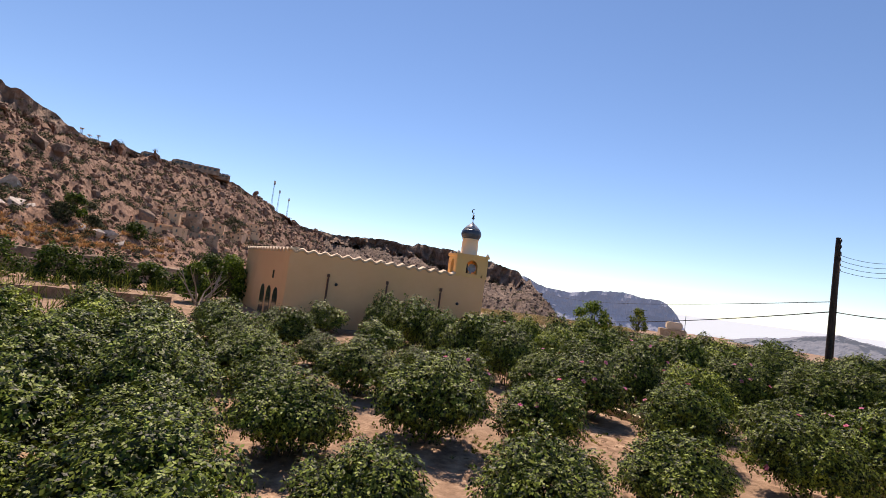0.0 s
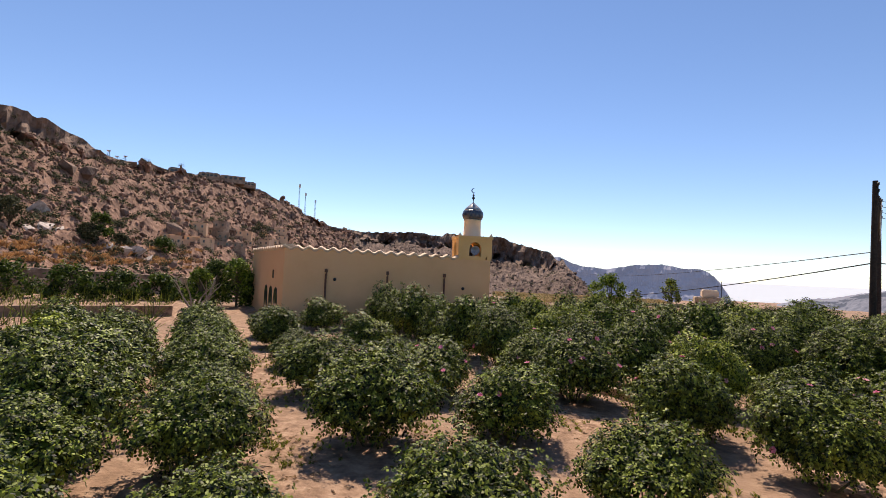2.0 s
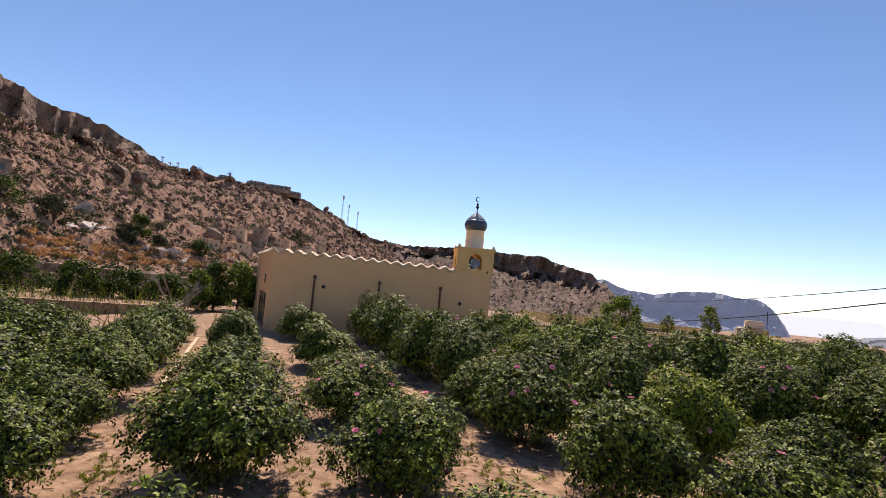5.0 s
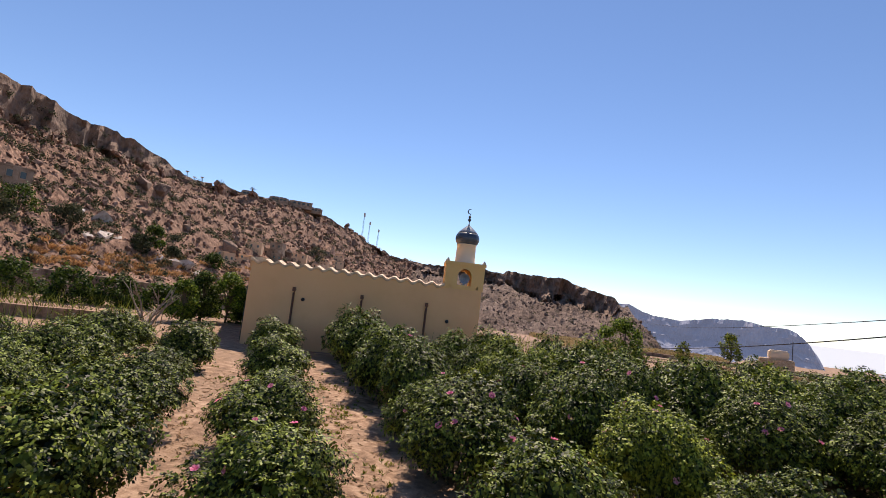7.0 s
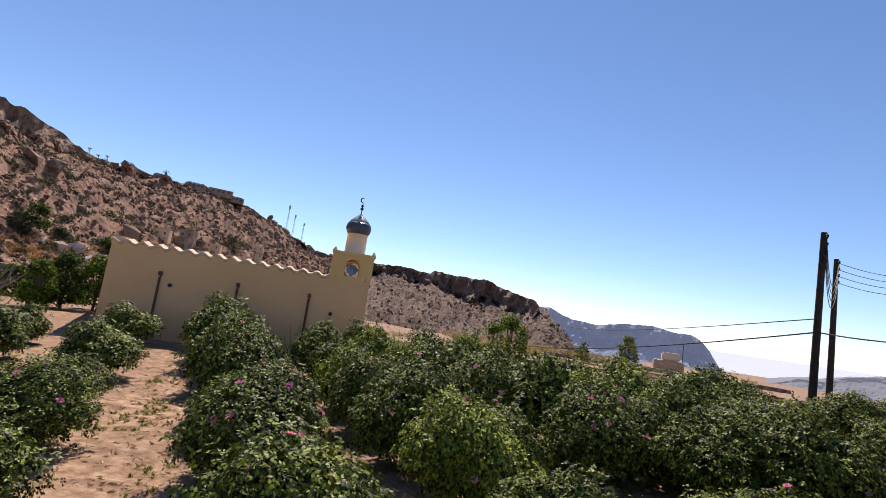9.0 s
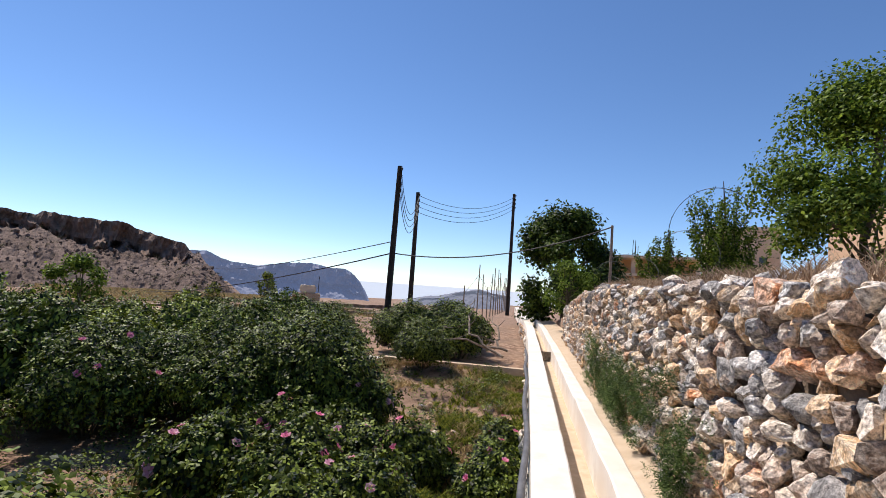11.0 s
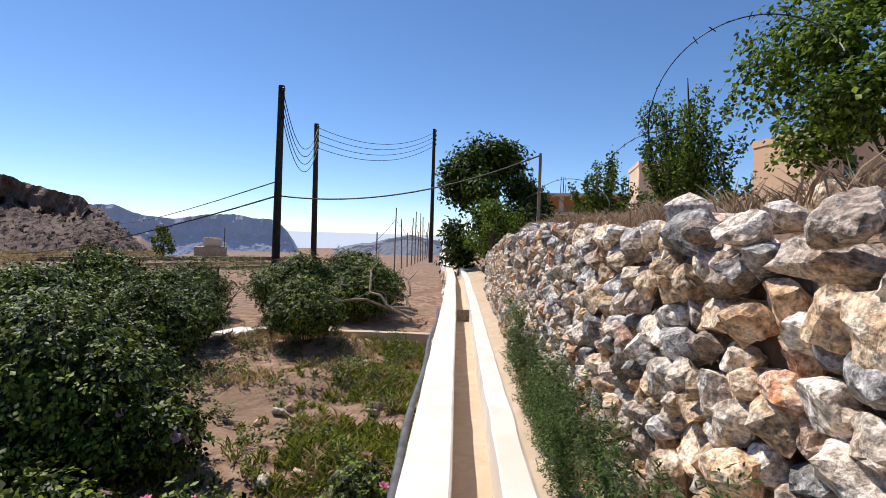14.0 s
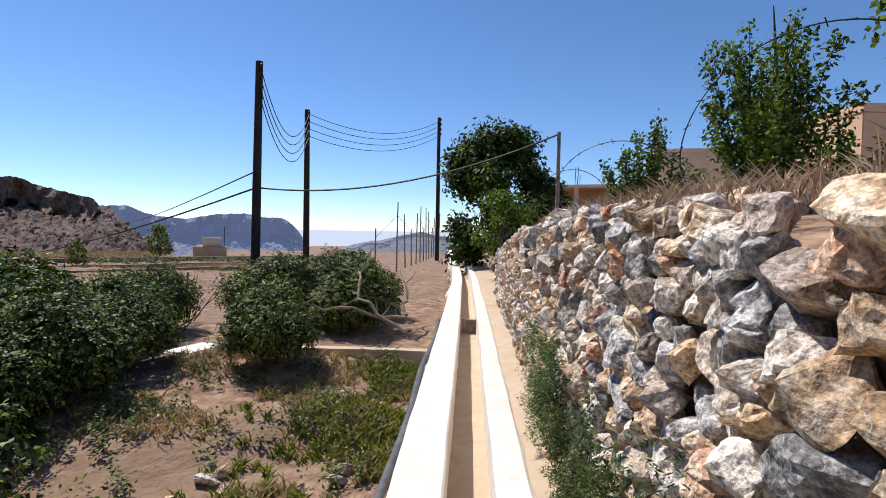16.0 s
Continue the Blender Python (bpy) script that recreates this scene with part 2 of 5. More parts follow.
L_TREE = leaf_material("tree_leaves", (0.012, 0.028, 0.004), (0.110, 0.160, 0.022), 0.3, 0.5)
L_BRIGHT = leaf_material("pomegranate_leaves", (0.035, 0.07, 0.008), (0.24, 0.33, 0.045), 0.42, 0.45)
L_SCRUB = leaf_material("scrub_leaves", (0.028, 0.036, 0.018), (0.115, 0.115, 0.055), 0.2, 0.8)
L_WEED = leaf_material("weed_leaves", (0.06, 0.09, 0.010), (0.36, 0.36, 0.055), 0.35, 0.7)
L_HERB = leaf_material("grey_green_herbs", (0.035, 0.065, 0.014), (0.16, 0.22, 0.065), 0.3, 0.7)
M_PETAL = leaf_material("pink_petals", (0.70, 0.18, 0.32), (0.84, 0.42, 0.52), 0.35, 0.6)
M_PETAL_PALE = leaf_material("pale_pink_petals", (0.72, 0.34, 0.44), (0.82, 0.58, 0.62), 0.35, 0.6)


# ---- mesh helpers ----
def mesh_ob(name, bm, mat, parent=None, smooth=False, label=""):
    me = bpy.data.meshes.new(name)
    bm.normal_update()
    bm.to_mesh(me)
    bm.free()
    for m in (mat if isinstance(mat, (list, tuple)) else [mat]):
        me.materials.append(m)
    if smooth:
        me.polygons.foreach_set("use_smooth", [True] * len(me.polygons))
    ob = new(name, me)
    ob.parent = parent
    if label:
        ob["label"] = label
    return ob


def part(name, bm, mat, parent, label="", smooth=False):
    return mesh_ob(name, bm, mat, parent, smooth, label)


def empty(name, x, y, z, rz=0.0):
    ob = new(name)
    ob.matrix_world = pose(x, y, z, 0, 0, rz)
    return ob


def box(bm, x0, x1, y0, y1, z0, z1, m=None, bevel=0.0):
    vs = bmesh.ops.create_cube(bm, size=1.0)["verts"]
    for v in vs:
        v.co = Vector((x0 + (v.co.x + 0.5) * (x1 - x0), y0 + (v.co.y + 0.5) * (y1 - y0), z0 + (v.co.z + 0.5) * (z1 - z0)))
        if m is not None:
            v.co = m @ v.co
    if bevel:
        es = list({e for v in vs for e in v.link_edges})
        bmesh.ops.bevel(bm, geom=es, offset=bevel, segments=2, affect="EDGES")


def tube(bm, pts, radii, sides=8, cap=True):
    """A tube along points, one radius a point."""
    rings, pts = [], [Vector(p) for p in pts]
    for i, p in enumerate(pts):
        d = (pts[min(i + 1, len(pts) - 1)] - pts[max(i - 1, 0)]).normalized()
        a = d.cross(Vector((0, 0, 1)) if abs(d.z) < 0.9 else Vector((1, 0, 0))).normalized()
        b = d.cross(a)
        r = radii[i] if isinstance(radii, (list, tuple)) else radii
        rings.append([bm.verts.new(p + r * (math.cos(2 * math.pi * k / sides) * a + math.sin(2 * math.pi * k / sides) * b)) for k in range(sides)])
    for r0, r1 in zip(rings, rings[1:]):
        for k in range(sides):
            bm.faces.new((r0[k], r0[(k + 1) % sides], r1[(k + 1) % sides], r1[k]))
    if cap:
        bm.faces.new(rings[0][::-1])
        bm.faces.new(rings[-1])


def lathe(bm, profile, sides=32, m=None):
    rings = []
    for r, z in profile:
        ring = [bm.verts.new((r * math.cos(2 * math.pi * k / sides), r * math.sin(2 * math.pi * k / sides), z)) for k in range(sides)]
        rings.append(ring)
    for r0, r1 in zip(rings, rings[1:]):
        for k in range(sides):
            bm.faces.new((r0[k], r0[(k + 1) % sides], r1[(k + 1) % sides], r1[k]))
    bm.faces.new(rings[0][::-1])
    bm.faces.new(rings[-1])
    if m is not None:
        bmesh.ops.transform(bm, matrix=m, verts=[v for r in rings for v in r])


def leaves_mesh(name, spots, rng, size, mat, lobes=5, stretch=1.6, lift=0.45, spread=0.8):
    """A mesh of folded leaflets: one at each (place, outward) spot, or a spray of them."""
    co, fa = [], []
    for p, out in spots:
        for k in range(lobes):
            nrm = (out * 0.8 + Vector((rng.gauss(0, 0.55), rng.gauss(0, 0.55), rng.gauss(lift, 0.45)))).normalized()
            ax = nrm.cross(Vector((rng.gauss(0, 1), rng.gauss(0, 1), rng.gauss(0, 1)))).normalized()
            sd = nrm.cross(ax)
            up = nrm
            s = size * rng.uniform(0.65, 1.25)
            b = p + Vector((rng.gauss(0, 1), rng.gauss(0, 1), rng.gauss(0, 1))) * size * spread
            i = len(co)
            co += [b, b + ax * s * stretch * 0.5 + sd * s * 0.45 - up * s * 0.1, b + ax * s * stretch, b + ax * s * stretch * 0.5 - sd * s * 0.45 - up * s * 0.1]
            fa += [(i, i + 1, i + 2), (i, i + 2, i + 3)]
    me = bpy.data.meshes.new(name)
    me.from_pydata([tuple(c) for c in co], [], fa)
    me.materials.append(mat)
    return me


def rock_mesh(name, rng, n=16, flat=1.0, fine=False):
    """An angular stone of unit size: the hull of scattered points, with chipped faces where fine."""
    bm = bmesh.new()
    for k in range(n):
        v = Vector((rng.gauss(0, 1), rng.gauss(0, 1), rng.gauss(0, 1))).normalized()
        v = Vector((math.copysign(abs(v.x) ** 0.8, v.x), math.copysign(abs(v.y) ** 0.8, v.y), math.copysign(abs(v.z) ** 0.8, v.z) * flat)) * rng.uniform(0.46, 0.55)
        bm.verts.new(v)
    r = bmesh.ops.convex_hull(bm, input=bm.verts)
    bmesh.ops.delete(bm, geom=[g for g in r["geom_interior"] if isinstance(g, bmesh.types.BMVert)], context="VERTS")
    if fine:
        bm.clear()
        bmesh.ops.create_icosphere(bm, subdivisions=3, radius=0.6)
        k = rng.uniform(0, 90)
        cuts = [(Vector((rng.gauss(0, 1), rng.gauss(0, 1), rng.gauss(0, 1))).normalized(), rng.uniform(0.27, 0.46)) for q in range(n)]
        for v in bm.verts:
            for d, h in cuts:
                over = v.co.dot(d) - h
                if over > 0:
                    v.co -= d * over * 0.97
            f = noise.noise(v.co * 3.0 + Vector((k, 0, 0))) * 0.07 + noise.noise(v.co * 8.0 + Vector((0, k, 0))) * 0.05 + noise.noise(v.co * 15.0 + Vector((0, k, 9))) * 0.045
            v.co += v.co.normalized() * f
    me = bpy.data.meshes.new(name)
    bm.normal_update()
    bm.to_mesh(me)
    bm.free()
    return me


def fbm(x, y, s, seed=0.0):
    return noise.fractal(Vector((x * s, y * s, seed)), 0.9, 2.1, 5)


# ---- ground ----
# the channel runs along U from O; R points to its right
O, U = Vector((10.68, 9.83, 0.0)), Vector((0.622, 0.783, 0.0))
R = Vector((0.783, -0.622, 0.0))
V, P = Vector((-0.56, 0.83, 0.0)), Vector((0.83, 0.56, 0.0))
FIELD = -1.02


def field_height(x, y):
    q = Vector((x, y, 0))
    z = FIELD + 0.05 * fbm(x, y, 0.9) + 0.02 * fbm(x, y, 4.0, 3.0)
    s, lat = (q - O).dot(U), (q - O).dot(R)
    if 0 < s < 30 and lat < 0:
        z += 0.22 * min(1, s / 6)
        if -5.5 < lat < -0.3 and s < 10:
            z += 0.16 * max(-0.3, math.sin(s * 2.1 + 0.8 * math.sin(lat * 1.3))) * min(1, (lat + 5.5), (-0.3 - lat) * 2)
    d = math.hypot(x - 4, y - 6)
    if d > 60:
        az = math.degrees(math.atan2(x - 6, y - 7))
        w = max(0.0, min(1.0, (az - 6.0) / 6.0)) * max(0.0, min(1.0, (140.0 - az) / 30.0))
        z -= w * min(1.0, max(0.0, (d - 75) / 60.0)) ** 1.3 * 90
        w = max(0.0, min(1.0, (az + 27.0) / 6.0)) * max(0.0, min(1.0, (14.0 - az) / 6.0))
        z -= w * min(1.0, (d - 60) / 70.0) * 13
    return z


def ground_sheet():
    n, k = 260, 0.0365
    co, fa = [], []
    for j in range(-n, n + 1):
        for i in range(-n, n + 1):
            x, y = 4 + 6.5 * math.sinh(k * i * 0.72), 12 + 6.5 * math.sinh(k * j * 0.72)
            co.append((x, y, field_height(x, y)))
    w = 2 * n + 1
    fa = [(j * w + i, j * w + i + 1, (j + 1) * w + i + 1, (j + 1) * w + i) for j in range(2 * n) for i in range(2 * n)]
    me = bpy.data.meshes.new("ground")
    me.from_pydata(co, [], fa)
    me.materials.append(M_SOIL)
    me.polygons.foreach_set("use_smooth", [True] * len(me.polygons))
    return tagged(new("ground", me), "dry reddish-brown stony earth of the terraced rose fields", "ground", kind="structure")


ground_sheet()

# ---- the water channel ----
# left edge of the walked ledge, from behind the start of the walk to the far end
EDGE = [Vector(p) for p in ((-4.2, -3.9, 0), (-0.25, 0.15, 0), (2.3, 2.72, 0), (4.65, 5.75, 0), (5.6, 6.2, 0), (6.95, 6.42, 0), (8.15, 7.05, 0), (9.25, 8.1, 0))] + \
    [O + U * s + R * lat + Vector((0, 0, z)) for s, lat, z in ((0.0, 0, 0), (3.0, 0, 0), (6.0, -0.02, 0), (9.0, -0.03, 0), (12.0, -0.05, 0), (15.5, -0.1, 0), (19.0, -0.14, 0.02), (24.0, -0.35, 0.1), (30.0, -0.75, 0.22), (38.0, -1.2, 0.35))]


def resample(pts, step):
    out = []
    for i in range(len(pts) - 1):
        p0, p1, p2, p3 = pts[max(i - 1, 0)], pts[i], pts[i + 1], pts[min(i + 2, len(pts) - 1)]
        m = max(1, int((p2 - p1).length / step))
        for k in range(m):
            u = k / m
            out.append(0.5 * ((2 * p1) + (p2 - p0) * u + (2 * p0 - 5 * p1 + 4 * p2 - p3) * u * u + (3 * p1 - p0 - 3 * p2 + p3) * u ** 3))
    return out + [pts[-1]]


LINE = resample(EDGE, 0.22)


def right_of(i):
    d = LINE[min(i + 1, len(LINE) - 1)] - LINE[max(i - 1, 0)]
    d.z = 0
    d.normalize()
    return Vector((d.y, -d.x, 0))


def sweep(name, section, mat, wob=0.008, closed=True):
    """A body of the given cross-section (across, height) swept along the channel's line."""
    bm = bmesh.new()
    rings = []
    for i, p in enumerate(LINE):
        r = right_of(i)
        rings.append([bm.verts.new(p + r * (a + wob * noise.noise(Vector((p.x * 1.7, p.y * 1.7, a * 9)))) + Vector((0, 0, h + wob * noise.noise(Vector((p.x * 2.3, p.y * 2.3, 7 + a * 5)))))) for a, h in section])
    m = len(section)
    for r0, r1 in zip(rings, rings[1:]):
        for k in range(m if closed else m - 1):
            bm.faces.new((r0[k], r0[(k + 1) % m], r1[(k + 1) % m], r1[k]))
    if closed:
        bm.faces.new(rings[0][::-1])
        bm.faces.new(rings[-1])
    bmesh.ops.recalc_face_normals(bm, faces=bm.faces)
    return mesh_ob(name, bm, mat)


tagged(sweep("channel_ledge", [(0.0, -0.02), (0.02, 0.0), (0.325, 0.0), (0.34, -0.012), (0.345, -0.62), (-0.03, -0.62)], M_CONCRETE), "sun-bleached pale concrete ledge along the irrigation channel", "ledge", kind="structure")
tagged(sweep("channel_bed", [(0.342, -0.40), (0.50, -0.395), (0.66, -0.385), (0.66, -0.61), (0.342, -0.61)], M_SILT, 0.012), "dry sandy bed of the irrigation channel", "channel", kind="structure")
tagged(sweep("channel_kerb", [(0.655, -0.50), (0.662, -0.01), (0.68, 0.0), (0.87, -0.015), (0.90, -0.04), (0.90, -0.6), (0.655, -0.6)], M_CONCRETE, 0.014), "pale concrete kerb on the wall side of the channel", "kerb", kind="structure")
tagged(sweep("earth_verge", [(0.88, -0.045), (1.1, -0.015), (1.6, 0.03), (1.6, -0.6), (0.88, -0.6)], M_SILT, 0.03), "trodden dusty earth strip below the stone wall", "verge", kind="structure")

# ---- upper terrace behind the dry-stone wall ----
def wall_top(s):
    """Height of the dry-stone wall along the channel (s metres along U from O)."""
    return 1.62 + 0.06 * noise.noise(Vector((s * 0.9, 3, 0))) + 0.03 * min(1, max(0, s - 3) / 3) - max(0, s - 7.5) * 0.085


def upper_terrace():
    bm = bmesh.new()
    rows = []
    for i in range(0, 61):
        s = -9 + i * 0.6
        row = []
        for j, a in enumerate((1.45, 1.7, 2.2, 3.0, 4.5, 7.0, 12.0, 25.0, 45.0)):
            p = O + U * s + R * a
            h = max(0.1, wall_top(s)) - 0.08 + (0.22 * min(1, (a - 1.45) / 1.0)) + 0.06 * fbm(p.x, p.y, 1.1)
            row.append(bm.verts.new((p.x, p.y, h)))
        base = O + U * s + R * 1.45
        row.insert(0, bm.verts.new((base.x, base.y, -0.7)))
        end = O + U * s + R * 45
        row.append(bm.verts.new((end.x, end.y, -1.5)))
        rows.append(row)
    for r0, r1 in zip(rows, rows[1:]):
        for k in range(len(r0) - 1):
            bm.faces.new((r0[k], r0[k + 1], r1[k + 1], r1[k]))
    bm.faces.new(rows[0])
    bm.faces.new(rows[-1][::-1])
    bmesh.ops.recalc_face_normals(bm, faces=bm.faces)
    return tagged(mesh_ob("upper_terrace", bm, M_SOIL, smooth=True), "raised earth terrace held by the dry-stone wall", "terrace", kind="structure")


upper_terrace()


# ---- rose bushes ----
def sprays_mesh(name, spots, rng, size, mat, inner=()):
    """Rose leaves: at each (place, outward) spot a drooping stalk with two pairs of leaflets and one at its tip; inner: single leaves deep in the crown."""
    co, fa = [], []

    def leaflet(b, ax, nrm, s):
        sd = nrm.cross(ax).normalized()
        i = len(co)
        co.extend((b, b + ax * s * 0.55 + sd * s * 0.36 - nrm * s * 0.08, b + ax * s * 1.15 - nrm * s * 0.12, b + ax * s * 0.55 - sd * s * 0.36 - nrm * s * 0.08))
        fa.extend(((i, i + 1, i + 2), (i, i + 2, i + 3)))

    for p, out in spots:
        nrm = (out * 0.75 + Vector((rng.gauss(0, 0.35), rng.gauss(0, 0.35), 0.55 + rng.gauss(0, 0.3)))).normalized()
        side = Vector((rng.gauss(0, 1), rng.gauss(0, 1), rng.gauss(-0.35, 0.6))) + out * 0.5
        r = (side - nrm * side.dot(nrm)).normalized()
        t = nrm.cross(r)
        k = size * rng.uniform(0.75, 1.25)
        for u, w in ((0.3, 1), (0.3, -1), (1.1, 1), (1.1, -1), (1.7, 0)):
            b = p + r * k * u - nrm * k * 0.12 * u * u
            ax = (r * (0.55 if w else 1.0) + t * w * 0.85 + nrm * rng.gauss(-0.15, 0.2)).normalized()
            n2 = (nrm + Vector((rng.gauss(0, 0.22), rng.gauss(0, 0.22), rng.gauss(0, 0.22)))).normalized()
            leaflet(b, (ax - n2 * ax.dot(n2)).normalized(), n2, k * (1.0 if w else 1.15))
    for p, out in inner:
        nrm = (out + Vector((rng.gauss(0, 0.5), rng.gauss(0, 0.5), rng.gauss(0.3, 0.5)))).normalized()
        leaflet(p, nrm.orthogonal().normalized(), nrm, size * 3.0)
    me = bpy.data.meshes.new(name)
    me.from_pydata([tuple(c) for c in co], [], fa)
    me.materials.append(mat)
    return me


def bush_variant(seed, w, h, mat, n=1700, leaf=0.05, flowers=0, petal=None):
    """A many-stemmed rose bush: bare stems and a dense, lumpy, rounded crown of pinnate leaves, with open flowers."""
    rng = random.Random(seed)
    root = new("rose_bush")
    bm = bmesh.new()
    # mounds: (centre, half-widths)
    mounds = [(Vector((rng.gauss(0, 0.03) * w, rng.gauss(0, 0.03) * w, 0.50 * h)), Vector((0.36 * w, 0.36 * w, 0.40 * h)))]
    turn = rng.uniform(0, 6.283)
    for k in range(9):
        a = turn + 6.283 * k / 6 + rng.gauss(0, 0.25)
        up = k >= 6
        d, r = (rng.uniform(0.08, 0.2) if up else rng.uniform(0.25, 0.35)) * w, rng.uniform(0.14, 0.21) * w
        mounds.append((Vector((math.cos(a) * d, math.sin(a) * d, h * (rng.uniform(0.72, 0.84) if up else rng.uniform(0.36, 0.62)))), Vector((r, r, r * rng.uniform(0.75, 0.95)))))
    for k in range(16):
        c, r = mounds[1 + k % 9]
        q = c + Vector((rng.gauss(0, 0.3) * r.x, rng.gauss(0, 0.3) * r.y, 0))
        tube(bm, [(c.x * 0.12, c.y * 0.12, -0.06), (c.x * 0.6, c.y * 0.6, c.z * 0.5), tuple(q)], [0.016, 0.011, 0.005], 4)
    part("stem", bm, M_STEM, root)

    def on_crown():
        while True:
            k = rng.randrange(13)
            c, r = mounds[k if k < 10 else 0]
            d = Vector((rng.gauss(0, 1), rng.gauss(0, 1), rng.gauss(0.15, 1))).normalized()
            p = c + Vector((d.x * r.x, d.y * r.y, d.z * r.z))
            if p.z < 0.10 * h or d.z < -0.75:
                continue
            if any(((p - e).x / f.x) ** 2 + ((p - e).y / f.y) ** 2 + ((p - e).z / f.z) ** 2 < 0.72 for e, f in mounds if e is not c):
                continue
            return p, d, c
    spots, inner = [], []
    for k in range(n):
        p, d, c = on_crown()
        spots.append((p + d * rng.gauss(0.0, 0.036) * w, d))
        if k % 2 == 0:
            inner.append((Vector((p.x * 0.74, p.y * 0.74, 0.08 * h + p.z * 0.74)), d))
    for k in range(26):
        p, d, c = on_crown()
        if p.z > 0.55 * h:
            e = (d + Vector((rng.gauss(0, 0.3), rng.gauss(0, 0.3), 0.7))).normalized()
            for q in range(rng.randint(2, 5)):
                spots.append((p + e * 0.032 * (q + 1), d))
    crown = new("crown", sprays_mesh("crown", spots, rng, leaf, mat, inner))
    crown.parent = root
    for k in range(flowers):
        o, d, c = on_crown()
        fl = bmesh.new()
        d = (d + Vector((0, 0, 0.5))).normalized()
        o = o + d * 0.06
        for ring, (rad, tilt, m) in enumerate(((0.015, 1.2, 4), (0.03, 0.8, 5), (0.043, 0.35, 6))):
            for q in range(m):
                a = 6.283 * q / m + ring
                e1 = d.orthogonal().normalized()
                e2 = d.cross(e1)
                ra = math.cos(a) * e1 + math.sin(a) * e2
                ta = d.cross(ra)
                b0 = o + ra * 0.004
                tip = o + ra * rad * 1.25 + d * rad * tilt
                mid = o + ra * rad * 0.8 + d * rad * tilt * 0.35
                v = [fl.verts.new(x) for x in (b0, mid + ta * rad * 0.6, tip, mid - ta * rad * 0.6)]
                fl.faces.new(v)
        part("rose_flower", fl, petal or M_PETAL, root, "open pink rose flower")
    return root


B_STD = [bush_variant(11 + k, 1.9, 1.25, L_ROSE, 1400, 0.057) for k in range(4)]
B_YOUNG = [bush_variant(51 + k, 1.85, 1.22, L_ROSE_Y, 1400, 0.057) for k in range(3)]
B_FLOW = [bush_variant(31 + k, 1.95, 1.28, L_ROSE_Y if k == 1 else L_ROSE, 2500, 0.042, 6, M_PETAL if k != 1 else M_PETAL_PALE) for k in range(3)]
B_NEAR = [bush_variant(131 + k, 1.9, 1.25, L_ROSE, 2500, 0.042) for k in range(4)]
B_LOW = [bush_variant(71 + k, 1.2, 0.62, L_ROSE, 900, 0.044, 12, M_PETAL_PALE if k else M_PETAL) for k in range(2)]
B_FAR = [bush_variant(91 + k, 2.0, 1.25, L_ROSE if k != 1 else L_ROSE_Y, 520, 0.10) for k in range(4)]
for b in B_FAR:
    tagged(b, "leafy green rose bush in the far rows", "rose bush", "rose bushes in the field")
for b in B_STD + B_YOUNG + B_NEAR:
    tagged(b, "leafy dark-green damask rose bush in dry soil", "rose bush", "rose bushes in the field")
for b in B_YOUNG:
    b["label"] = "rose bush with fresh light-green leaves in dry soil"
for b in B_FLOW:
    tagged(b, "leafy rose bush with open pink flowers", "rose bush", "rose bushes in the field")
for b in B_LOW:
    tagged(b, "low rose bush with pink flowers among weeds", "rose bush", "rose bushes in the field")

USED = set()
FAR_CO, FAR_FA, FAR_MI = [], [], []


def put(kinds, x, y, s, rng, sz=1.0):
    b = rng.choice(kinds)
    if kinds is B_FAR:
        m = pose(x, y, field_height(x, y) - 0.02, 0, 0, rng.uniform(0, 360)) @ Matrix.Diagonal((s, s, s * sz, 1))
        crown = b.children[1].data
        k = len(FAR_CO)
        FAR_CO.extend(tuple(m @ v.co) for v in crown.vertices)
        for f in crown.polygons:
            FAR_FA.append([k + i for i in f.vertices])
            FAR_MI.append(0 if crown.materials[0] is L_ROSE else 1)
        return None
    m = pose(x, y, field_height(x, y) - 0.02, 0, 0, rng.uniform(0, 360)) @ Matrix.Diagonal((s, s, s * sz, 1))
    if b.name not in USED:
        USED.add(b.name)
        b.matrix_world = m
        return b
    o = copy_thing(b, pose(0, 0, 0))
    o.matrix_basis = m
    return o


def inside_ledge(x, y, gap):
    q = Vector((x, y, 0))
    for i in range(0, len(LINE), 3):
        d = q - Vector((LINE[i].x, LINE[i].y, 0))
        if d.length < 3.5 and d.dot(right_of(i)) > -gap:
            return True
    return False


rng = random.Random(5)
# rows of bushes run along V; earth lanes lie between them at these places along P
LANES = (3.0, 5.1, 7.75)
# the rows beside the lanes: place along P, then each bush along V and its size
for row, bushes in ((2.0, ((4.5, 0.8), (7.3, 0.86), (9.4, 0.8), (11.4, 0.98), (13.5, 0.9), (15.5, 0.9), (17.6, 0.9), (19.6, 0.9))),
                    (4.1, ((4.3, 0.86), (7.6, 1.03), (10.8, 0.98), (13.7, 0.72), (16.85, 0.9), (19.4, 0.8))),
                    (6.35, ((4.4, 0.86), (7.2, 0.92), (10.1, 0.96), (12.6, 0.7), (15.4, 0.92), (21.2, 1.0))),
                    (9.1, ((4.2, 0.86), (6.3, 0.95), (8.9, 1.05), (10.6, 0.85), (12.0, 1.0), (14.2, 1.05), (15.8, 0.9), (17.2, 1.08), (19.0, 1.05), (21.0, 1.05)))):
    for v, sc in bushes:
        q = P * (row + rng.gauss(0, 0.06)) + V * v
        dist = (q - Vector((4, 4, 0))).length
        put(B_STD if dist > 13 else B_FLOW if row > 6 and rng.random() < 0.45 else B_NEAR, q.x, q.y, sc, rng, rng.uniform(0.95, 1.08) * (1.0 if row < 9 else 1.15 if v < 11 else 1.38))
